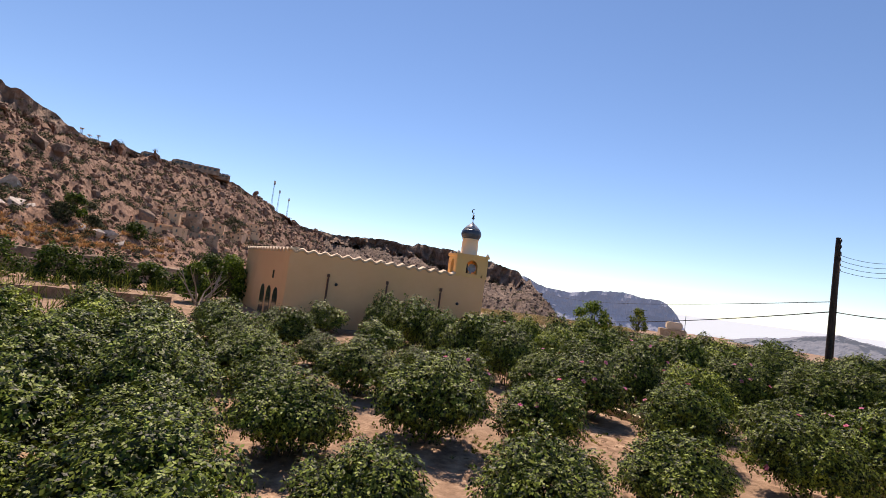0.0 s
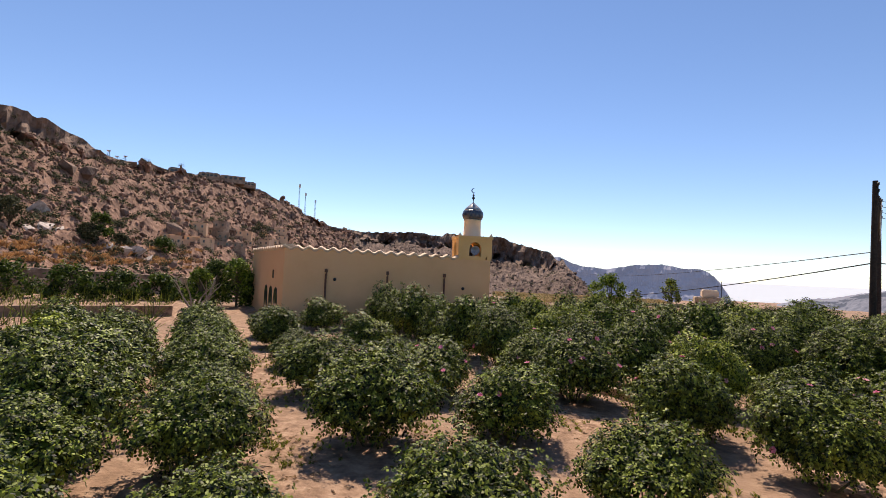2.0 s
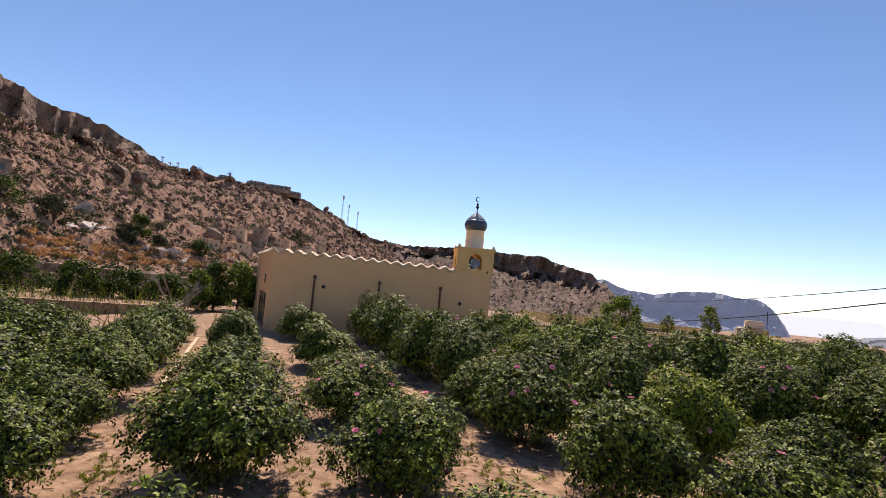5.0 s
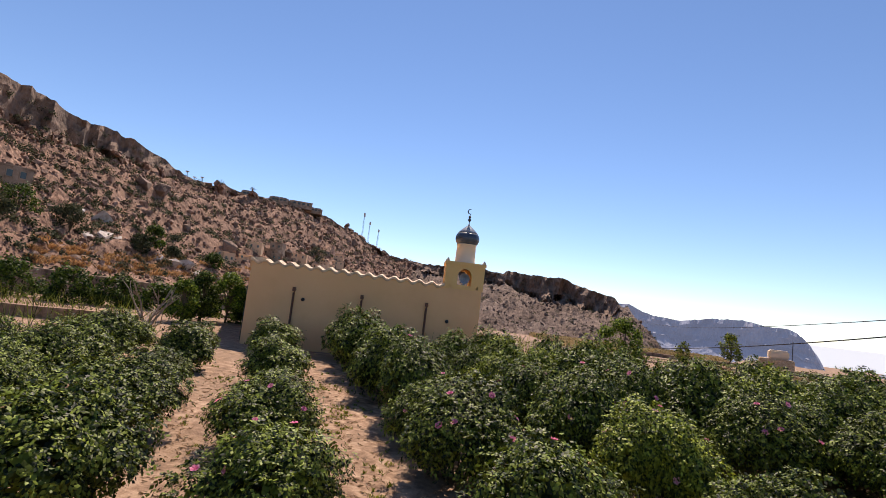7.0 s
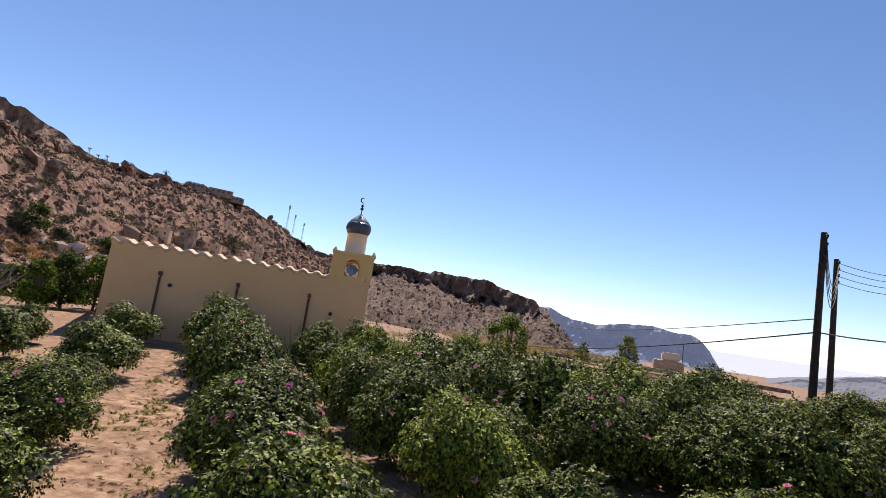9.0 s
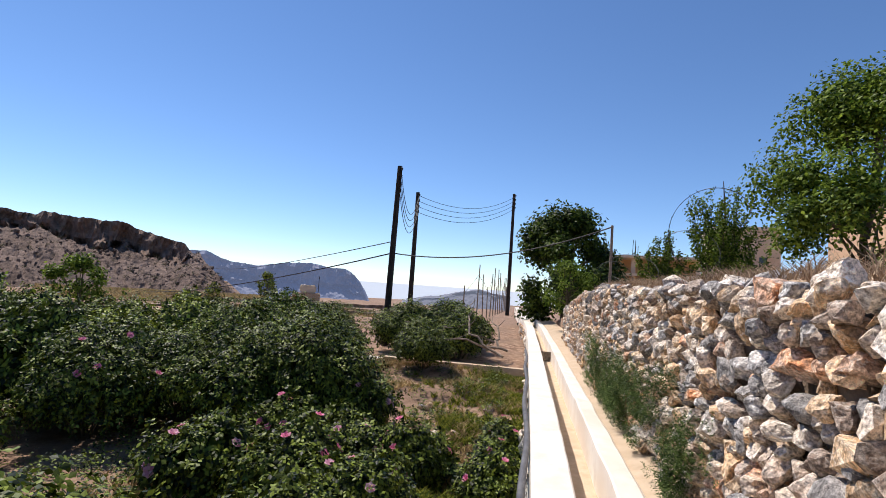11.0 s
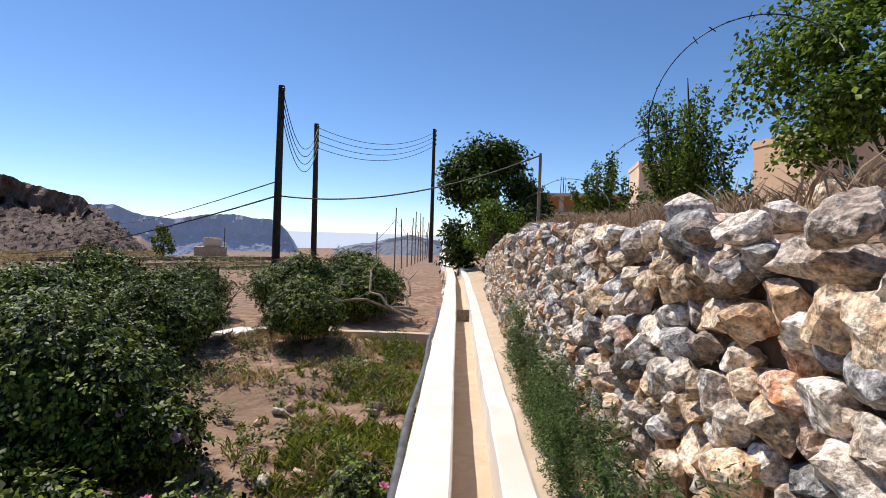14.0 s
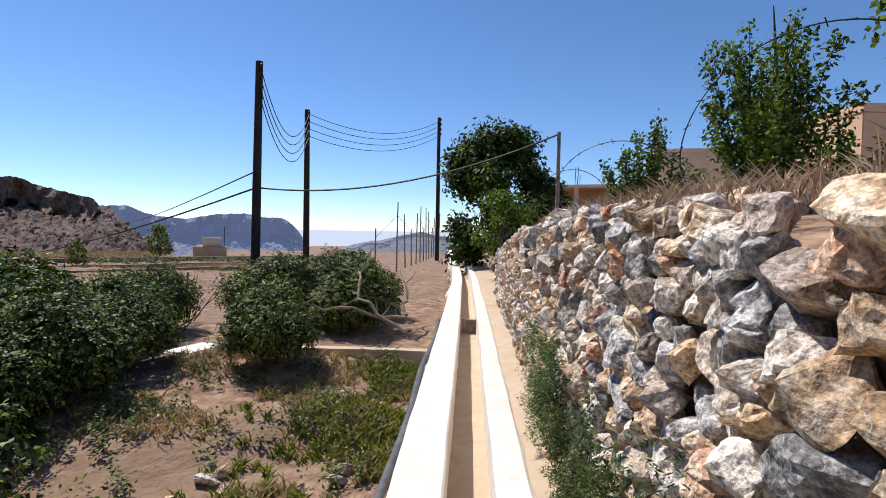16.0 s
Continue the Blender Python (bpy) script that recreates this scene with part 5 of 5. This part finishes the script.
# ---- buildings ----
def house(name, x, y, z, w, d, h, rz, mat, label, windows, parapet=0.25, win_mat=None, wz=0.55, ww=0.8, wh=1.0):
    root = empty(name, x, y, z, rz)
    bm = bmesh.new()
    box(bm, 0, w, 0, d, -1.0, h, bevel=0.04)
    part("wall", bm, mat, root)
    bm = bmesh.new()
    for a in ((-0.05, w + 0.05, -0.05, 0.2), (-0.05, w + 0.05, d - 0.2, d + 0.05), (-0.05, 0.2, 0.2, d - 0.2), (w - 0.2, w + 0.05, 0.2, d - 0.2)):
        box(bm, a[0], a[1], a[2], a[3], h + 0.002, h + parapet)
    part("parapet", bm, mat, root)
    for u, v in windows:
        win = empty("window", 0, 0, 0)
        win.parent = root
        fr, gl = bmesh.new(), bmesh.new()
        x0, z0 = u * w - ww / 2, v * h
        box(gl, x0, x0 + ww, -0.02, 0.05, z0, z0 + wh)
        box(fr, x0 - 0.1, x0, -0.06, 0.05, z0 - 0.1, z0 + wh + 0.1)
        box(fr, x0 + ww, x0 + ww + 0.1, -0.06, 0.05, z0 - 0.1, z0 + wh + 0.1)
        box(fr, x0, x0 + ww, -0.06, 0.05, z0 + wh, z0 + wh + 0.1)
        box(fr, x0, x0 + ww, -0.08, 0.05, z0 - 0.1, z0)
        part("pane", gl, win_mat or M_GLASS, win)
        part("frame", fr, mat, win)
    return tagged(root, label, "house")


def face_out(x, y):
    """The turn that makes a front (its own -y) look at the fields, and its unit vector to the right."""
    a = math.atan2(y - 9, x - 9)
    return math.degrees(a) - 90


# the cream houses above the terrace
hz = 1.4
house("apartment_house", 40.7, 18.4, hz, 6.0, 5.0, 6.0, face_out(40.7, 18.4) + 40, M_PEACH, "peach plastered two-storey house with green shuttered windows", [(0.28, 0.62), (0.75, 0.62), (0.3, 0.15)], 0.4, M_SHUTTER, ww=0.7, wh=1.2)
house("apartment_house", 43.1, 29.9, hz, 4.4, 5.0, 5.7, face_out(43.1, 29.9) + 10, M_CREAM, "pale plastered house with a flat roof and parapet", [(0.3, 0.55), (0.75, 0.55)], 0.3, ww=0.5, wh=0.7)
house("apartment_house", 46.5, 33.0, hz, 6.0, 6.0, 2.3, face_out(47, 34) + 25, M_PEACH, "low peach house with flat roof behind shrubs", [(0.25, 0.4), (0.6, 0.4), (0.85, 0.4)], 0.4)
# the unfinished concrete house
root = empty("unfinished_house", 35.5, 33.2, 0.8, face_out(37, 31))
for k in range(3):
    bm = bmesh.new()
    box(bm, -0.3, 6.6, -0.4, 5.0, 1.2 + k * 1.25, 1.38 + k * 1.25)
    part("floor_slab", bm, M_SOIL if k == 0 else M_CREAM, root)
for px in (0, 2.0, 4.1, 6.1):
    for py in (0, 4.3):
        bm = bmesh.new()
        box(bm, px, px + 0.28, py, py + 0.28, -1.0, 3.75)
        part("column", bm, M_CREAM, root)
        for dx in (0.04, 0.2):
            bm = bmesh.new()
            tube(bm, [(px + dx, py + 0.14, 3.6), (px + dx + 0.04, py + 0.1, 5.0)], 0.02, 4)
            part("rebar", bm, M_IRON, root)
bm = bmesh.new()
box(bm, 0.2, 6.2, 1.6, 1.8, -1.0, 3.7)
part("inner_wall", bm, M_PLASTER, root)
tagged(root, "unfinished concrete house with bare columns and rebar", "house")

# the village at the foot of the hill and the houses higher up
vr = random.Random(9)
for k in range(30):
    az, el = -39.5 + k * 0.42 + vr.uniform(-0.2, 0.2), 2.1 + 0.8 * math.sin(k * 1.9) + vr.uniform(-0.3, 0.3) + 0.03 * k
    p = on_hill(HILL, -130, -19.5, az, el)
    house("village_house", p.x, p.y, p.z - 0.3, vr.uniform(1.8, 3.6), vr.uniform(2.0, 3.2), vr.uniform(1.1, 2.0), face_out(p.x, p.y) + vr.uniform(-25, 25), vr.choice((M_PEACH, M_MUD, M_MUD, M_PEACH)),
          "flat-roofed ochre village house on the slope", [(0.25, 0.45), (0.72, 0.45)], 0.15, ww=0.35, wh=0.5)
for az, el, w, h in ((-60.5, 6.4, 4.2, 3.2), (-57.4, 6.1, 3.4, 2.4), (-63.5, 6.8, 5.0, 3.0)):
    p = on_hill(HILL, -130, -19.5, az, el)
    house("village_house", p.x, p.y, p.z - 0.8, w, 4.0, h, face_out(p.x, p.y) + 12, M_MUD, "small plain house on the rocky slope", [(0.3, 0.5), (0.7, 0.5)], 0.2, ww=0.6, wh=0.8)
for az, w, h in ((-33.6, 9, 1.5), (-32.8, 6, 2.0), (-35.6, 7, 1.0), (-31.8, 7, 0.9), (-38.4, 5, 1.0)):
    p = on_hill(HILL, -130, -19.5, az, 9.2)
    house("ridge_house", p.x, p.y, p.z - 0.6, w, 8, h, face_out(p.x, p.y), M_MUD, "pale building on the hill crest", [(0.2, 0.4), (0.4, 0.4), (0.6, 0.4), (0.8, 0.4)], 0.4, ww=1.0, wh=1.2)
for az, h in ((-25.6, 15.0), (-24.9, 12.5), (-23.6, 10.5), (-43.6, 2.6), (-43.1, 2.0), (-42.3, 2.4)):
    p = on_hill(HILL, -130, -19.5, az, 20)
    root = empty("radio_mast", p.x, p.y, p.z - 1.0)
    bm = bmesh.new()
    for a in (0, 2.09, 4.19):
        tube(bm, [(0.45 * math.cos(a), 0.45 * math.sin(a), 0), (0.12 * math.cos(a), 0.12 * math.sin(a), h)], 0.05, 4)
    for q in range(int(h / 1.2)):
        r = 0.45 - 0.33 * q * 1.2 / h
        tube(bm, [(r * math.cos(a), r * math.sin(a), q * 1.2) for a in (0, 2.09, 4.19, 6.283)], 0.03, 4)
    part("lattice", bm, M_IRON, root)
    bm = bmesh.new()
    for a in (0.3, 2.4, 4.5):
        box(bm, 0.35 * math.cos(a) - 0.12, 0.35 * math.cos(a) + 0.12, 0.35 * math.sin(a) - 0.12, 0.35 * math.sin(a) + 0.12, h * 0.86, h * 0.98)
    part("antenna_panel", bm, M_CREAM, root)
    tagged(root, "slim steel lattice radio mast on the crest", "mast", "radio masts on the crest")

# stone hut with a tank in the dry field
root = empty("stone_hut", 19.6, 58.8, -1.1, -12)
bm = bmesh.new()
box(bm, 0, 2.7, 0, 2.2, -0.2, 1.15, bevel=0.05)
part("wall", bm, M_STONE[0], root)
bm = bmesh.new()
box(bm, 0.7, 2.3, 0.3, 1.8, 1.152, 1.95, bevel=0.12)
part("tank", bm, M_CREAM, root, "pale water tank")
bm = bmesh.new()
tube(bm, [(2.5, 0.2, 1.1), (2.5, 0.2, 2.9)], 0.035, 6)
part("post", bm, M_IRON, root)
tagged(root, "small brown stone hut with a pale water tank on top", "hut")


# ---- fences ----
def stake(x, y, z, h, r, mat, label, group, lean=0.0):
    bm = bmesh.new()
    tube(bm, [(0, 0, -0.3), (lean * 0.5, 0.02, h * 0.5), (lean, 0, h)], [r, r * 0.9, r * 0.75], 6)
    ob = mesh_ob("fence_post", bm, mat)
    ob.matrix_world = pose(x, y, z)
    return tagged(ob, label, "fence post", group)


fr = random.Random(12)
tops = []
for k in range(14):
    u = k / 13.0
    x, y = 21.3 + 12.0 * u ** 0.6, 28.5 + 12.8 * u ** 0.6
    h = fr.uniform(2.3, 3.3) if k % 3 else 1.7
    stake(x, y, 0.0 + 0.3 * u, h, 0.035, M_DEADWOOD, "thin weathered fence stake", "stakes along the track", fr.uniform(-0.1, 0.1))
    tops.append((x, y, h * 0.8 + 0.3 * u))
for a, b in zip(tops, tops[1:]):
    cable("fence_wire", a, b, 0.05, 0.008, "thin wire strung between fence stakes", 4)
for k, (x, y) in enumerate(((15.0, 23.9), (13.9, 24.6), (12.7, 25.5), (11.4, 26.5), (9.9, 27.6), (8.2, 28.8), (16.6, 26.0), (17.6, 28.0))):
    stake(x, y, field_height(x, y), 1.25, 0.03, M_IRON, "short dark iron fence post", "iron posts round the field", 0.02)
for k in range(9):
    x, y = 15.35 + 0.13 * k, 24.1 - 0.1 * k
    stake(x, y, field_height(x, y), 0.55, 0.012, M_IRON, "thin upright iron bar of a low gate", "bars of the low gate")


# ---- small things by the channel ----
bm = bmesh.new()
hp = []
for i, p in enumerate(LINE):
    s = (p - O).dot(U)
    if -5 < s < 11:
        hp.append(p + right_of(i) * (-0.055 + 0.02 * math.sin(i * 0.4)) + Vector((0, 0, -0.10 + 0.015 * math.sin(i * 0.23))))
tube(bm, hp, 0.034, 8)
tagged(mesh_ob("irrigation_hose", bm, M_HOSE, smooth=True), "scuffed dark grey irrigation hose along the ledge", "hose")
bm = bmesh.new()
g = O + U * 11.0
box(bm, -0.02, 0.02, 0.33, 0.7, -0.39, -0.12, Matrix.Translation(g) @ Matrix.Rotation(radians(-38.5 - 90), 4, "Z") @ Matrix.Rotation(radians(90), 4, "Z") @ Matrix.Rotation(radians(-90), 4, "Z"))
tagged(mesh_ob("sluice_board", bm, M_DEADWOOD), "small wooden sluice board across the channel", "sluice board")
bm = bmesh.new()
box(bm, -0.45, 0.45, -0.3, 0.3, -0.4, 0.12, Matrix.Rotation(radians(30), 4, "Z"), bevel=0.03)
ob = tagged(mesh_ob("concrete_block", bm, M_CONCRETE), "pale broken concrete block at the end of a kerb", "block")
ob.matrix_world = pose(13.45, 20.75, -0.78)
for k, pts in enumerate((((16.9, 18.9, -0.35), (16.5, 20.0, 0.2), (17.2, 21.2, 0.75), (17.9, 22.2, 1.15)), ((17.3, 19.3, -0.3), (16.2, 19.9, -0.05), (15.4, 20.5, 0.1), (14.7, 21.1, 0.35)),
                         ((17.8, 20.5, -0.2), (16.9, 20.8, 0.15), (16.0, 20.9, 0.3)), ((17.6, 20.0, -0.3), (18.2, 21.0, 0.2), (18.6, 22.0, 0.55)))):
    bm = bmesh.new()
    q = resample([Vector(p) for p in pts], 0.22)
    q = [p + Vector((noise.noise(p * 2.3), noise.noise(p * 2.1 + Vector((5, 0, 0))), noise.noise(p * 2.6 + Vector((0, 9, 0))))) * 0.17 for p in q]
    tube(bm, q, [0.042 - 0.032 * i / len(q) for i in range(len(q))], 7)
    for i in range(3, len(q) - 2, 3):
        e = Vector((math.sin(i * 2.1 + k), math.cos(i * 1.7), 0.7 + 0.4 * math.sin(i))).normalized()
        tube(bm, [q[i], q[i] + e * 0.22 + Vector((0.03, 0, 0)), q[i] + e * 0.45], [0.018, 0.011, 0.004], 5)
    tagged(mesh_ob("dead_branch", bm, M_DEADWOOD), "crooked grey dead branch beside the ledge", "branch", "dead branches by the ledge")


def tufts(name, mat, spots, rng, h, label, blades=9, width=0.012):
    """Grass or herb tufts: bent blades from each spot."""
    co, fa = [], []
    for p, up in spots:
        for b in range(blades):
            a = rng.uniform(0, 6.283)
            d = Vector((math.cos(a), math.sin(a), 0)) * rng.uniform(0.2, 0.8) + up
            d.normalize()
            sd = d.cross(Vector((rng.gauss(0, 1), rng.gauss(0, 1), 0.3))).normalized() * width * rng.uniform(0.6, 1.3)
            hh = h * rng.uniform(0.45, 1.2)
            o = p + Vector((rng.gauss(0, 1), rng.gauss(0, 1), 0)) * h * 0.22
            i = len(co)
            co += [o - sd * 0.6, o + sd * 0.6, o + d * hh * 0.55 + sd, o + d * hh * 0.55 - sd, o + d * hh + Vector((math.cos(a), math.sin(a), -0.3)) * hh * 0.25]
            fa += [(i, i + 1, i + 2, i + 3), (i + 3, i + 2, i + 4)]
    me = bpy.data.meshes.new(name)
    me.from_pydata([tuple(c) for c in co], [], fa)
    me.materials.append(mat)
    return tagged(new(name, me), label, "plants", kind="stuff")


gr = random.Random(44)
M_STRAW = leaf_material("bleached_straw", (0.30, 0.20, 0.12), (0.60, 0.46, 0.31), 0.2, 0.9)
Z1 = Vector((0, 0, 1))
M_RUSTGRASS = leaf_material("rust_dry_grass", (0.30, 0.15, 0.06), (0.56, 0.33, 0.15), 0.3, 0.9)
sp = []
for k in range(4600):
    x, y = gr.uniform(-6, 24), gr.uniform(30.5, 49)
    if fbm(x, y, 0.13, 4.0) > -0.1:
        sp.append((Vector((x, y, -0.97)), Z1))
tufts("field_dry_grass", M_DRYGRASS, sp, gr, 0.3, "patchy dry grass on the fallow field", 8, 0.022)
sp = []
for k in range(1300):
    x, y = gr.uniform(-3, 24), gr.uniform(29.5, 56)
    if fbm(x, y, 0.16, 14.0) > 0.12:
        for j in range(5):
            sp.append((Vector((x + gr.gauss(0, 0.2), y + gr.gauss(0, 0.2), -0.95 + gr.uniform(0, 0.35))), Z1))
tagged(new("field_shrubs", leaves_mesh("field_shrubs", sp, gr, 0.10, L_ROSE, lobes=5, stretch=1.3)), "low green shrubs in the fallow field", "shrubs", kind="stuff")
sp = []
for k in range(1900):
    s, lat = gr.uniform(-0.5, 9.8), -abs(gr.gauss(0.3, 0.8)) - 0.1
    q = O + U * s + R * lat
    if noise.noise(Vector((q.x * 0.9, q.y * 0.9, 2))) > -0.16:
        sp.append((Vector((q.x, q.y, field_height(q.x, q.y))), Z1))
tufts("green_weeds", L_WEED, sp, gr, 0.14, "bright green weeds in the bed below the ledge", 18, 0.009)
sp = []
for k in range(2600):
    s, lat = gr.uniform(-2, 9.8), -gr.uniform(0.2, 4.5)
    q = O + U * s + R * lat
    if noise.noise(Vector((q.x * 0.8, q.y * 0.8, 8))) > 0.0:
        sp.append((Vector((q.x, q.y, field_height(q.x, q.y))), Z1))
tufts("dry_weeds", M_DRYGRASS, sp, gr, 0.17, "yellowed dry weeds in the bed", 8, 0.012)
sp = []
for k in range(1500):
    w, v = gr.choice(LANES) + gr.gauss(0, 0.35), gr.uniform(2, 18)
    q = P * w + V * v
    if noise.noise(Vector((q.x * 0.9, q.y * 0.9, 5))) > 0.05:
        sp.append((Vector((q.x, q.y, field_height(q.x, q.y))), Z1))
for k in range(700):
    q = P * gr.uniform(10.3, 10.9) + V * gr.uniform(4, 15)
    sp.append((Vector((q.x, q.y, field_height(q.x, q.y))), Z1))
tufts("lane_grass", L_WEED, sp, gr, 0.07, "short green weeds in the earth lanes", 12, 0.006)
sp = []
for k in range(3000):
    s = gr.choice((gr.gauss(1.5, 0.5), gr.gauss(2.9, 0.7), gr.gauss(4.3, 0.6), gr.gauss(0.0, 0.4)))
    z = abs(gr.gauss(0.3, 0.36))
    if z < 0.95 and noise.noise(Vector((s * 1.5, z * 2.5, 1))) > -0.03:
        q = O + U * s + R * (1.10 - 0.05 * z - gr.uniform(0, 0.13))
        sp.append((Vector((q.x, q.y, z)), (Z1 - R * 0.45).normalized()))
sprays = []
for p, up in sp:
    d = (up + Vector((gr.gauss(0, 0.3), gr.gauss(0, 0.3), 0))).normalized()
    for q in range(7):
        sprays.append((p + d * 0.022 * q, d))
tagged(new("wall_herbs", leaves_mesh("wall_herbs", sprays, gr, 0.0085, L_HERB, lobes=4, stretch=3.6)), "grey-green herbs growing from the dry-stone wall", "herbs", kind="stuff")
sp = []
for k in range(1000):
    s, lat = gr.uniform(-1.5, 9), gr.uniform(1.45, 2.6)
    q = O + U * s + R * lat
    sp.append((Vector((q.x, q.y, wall_top(s) + 0.08)), Z1))
tufts("dry_brush", M_STRAW, sp, gr, 0.17, "tangled straw-coloured dry brush on top of the wall", 14, 0.0035)
sp = []
for k in range(4200):
    az, d = gr.uniform(-12, 8), gr.uniform(40, 58)
    if az > -2 and d < 50:
        continue
    x, y = 10 + d * math.sin(radians(az)), 9 + d * math.cos(radians(az))
    sp.append((Vector((x, y, -1.05)), Z1))
tufts("tall_dry_grass", M_DRYGRASS, sp, gr, 0.5, "band of tall straw-coloured grass at the back of the field", 6, 0.09)
sp = []
for k in range(1500):
    az, d = gr.uniform(-54, -36), gr.uniform(48, 60)
    if noise.noise(Vector((az * 0.8, d * 0.15, 3))) < -0.02:
        continue
    x, y = CX + d * math.sin(radians(az)), CY + d * math.cos(radians(az))
    sp.append((on_hill(HILL, -130, -19.5, az, gr.uniform(-0.9, 1.0)), Z1))
tufts("bank_grass", M_RUSTGRASS, sp, gr, 0.7, "orange dry grass at the foot of the hill", 7, 0.06)

sp = []
for k in range(2600):
    q = O + U * gr.uniform(-3, 11) + R * -gr.uniform(0.5, 6.5)
    if noise.noise(Vector((q.x * 1.1, q.y * 1.1, 15))) > 0.02:
        for j in range(6):
            sp.append((Vector((q.x + gr.gauss(0, 0.03), q.y + gr.gauss(0, 0.03), field_height(q.x, q.y) + 0.03 + 0.035 * j)), Z1))
tagged(new("bed_herbs", leaves_mesh("bed_herbs", sp, gr, 0.030, L_ROSE, lobes=4, stretch=1.6)), "low dark-green herbs between the roses", "herbs", kind="stuff")
sp = []
for k in range(1100):
    q = P * (gr.choice(LANES) + gr.gauss(0, 0.3)) + V * gr.uniform(2, 17)
    sp.append((Vector((q.x, q.y, field_height(q.x, q.y) + 0.005)), (Z1 * 0.25 + Vector((gr.gauss(0, 1), gr.gauss(0, 1), 0))).normalized()))
tufts("lane_straw", M_STRAW, sp, gr, 0.07, "bleached straw and leaf litter in the earth lanes", 6, 0.007)

# loose stones on the terrace edge
for k in range(70):
    s, lat = srng.uniform(-0.6, 9), srng.uniform(1.35, 2.1)
    q = O + U * s + R * lat
    z = srng.uniform(0.10, 0.24)
    ob = new("loose_stone", STONES[(srng.choice(ROCKS).name, srng.choice((0, 1, 2, 2, 3, 4)))])
    ob.matrix_world = Matrix.Translation((q.x, q.y, wall_top(s) + 0.02 + z * 0.28)) @ pose(0, 0, 0, srng.uniform(-30, 30), srng.uniform(-30, 30), srng.uniform(0, 360)) @ Matrix.Diagonal((z * 1.4, z, z * 0.85, 1))
    tagged(ob, "loose angular stone on the wall top", "stone", "loose stones on the wall")
for k in range(46):
    s, lat = srng.uniform(-2, 9.5), -srng.uniform(0.3, 4.5)
    q = O + U * s + R * lat
    z = srng.uniform(0.07, 0.2)
    ob = new("field_stone", STONES[(srng.choice(ROCKS).name, srng.choice((0, 2, 4)))])
    ob.matrix_world = Matrix.Translation((q.x, q.y, field_height(q.x, q.y) + z * 0.2)) @ pose(0, 0, 0, srng.uniform(-30, 30), srng.uniform(-30, 30), srng.uniform(0, 360)) @ Matrix.Diagonal((z * 1.4, z, z * 0.7, 1))
    tagged(ob, "pale stone lying in the dry bed", "stone", "stones in the bed")

# coil of barbed wire on the wall
root = empty("barbed_wire", *(O + U * 1.5 + R * 1.8).xy, 2.1, -38.5)
bm = bmesh.new()
n = 420
pts = []
for k in range(n):
    a = k * 0.072
    y = k / n * 8.5
    r = 0.33 + 0.10 * math.sin(k * 0.031)
    pts.append(Vector((0.25 * math.sin(y * 0.9) + r * math.cos(a), y, 0.9 * max(0, 0.45 - y * 0.12) + r * math.sin(a) - 0.06 * max(0, y - 3))))
tube(bm, pts, 0.0038, 4)
for k in range(0, n, 3):
    p = pts[k]
    d = Vector((srng.gauss(0, 1), srng.gauss(0, 1), srng.gauss(0, 1))).normalized() * 0.024
    tube(bm, [p - d, p + d], 0.0034, 3)
part("wire", bm, M_IRON, root)
tagged(root, "loose rusty coil of barbed wire above the wall", "barbed wire")
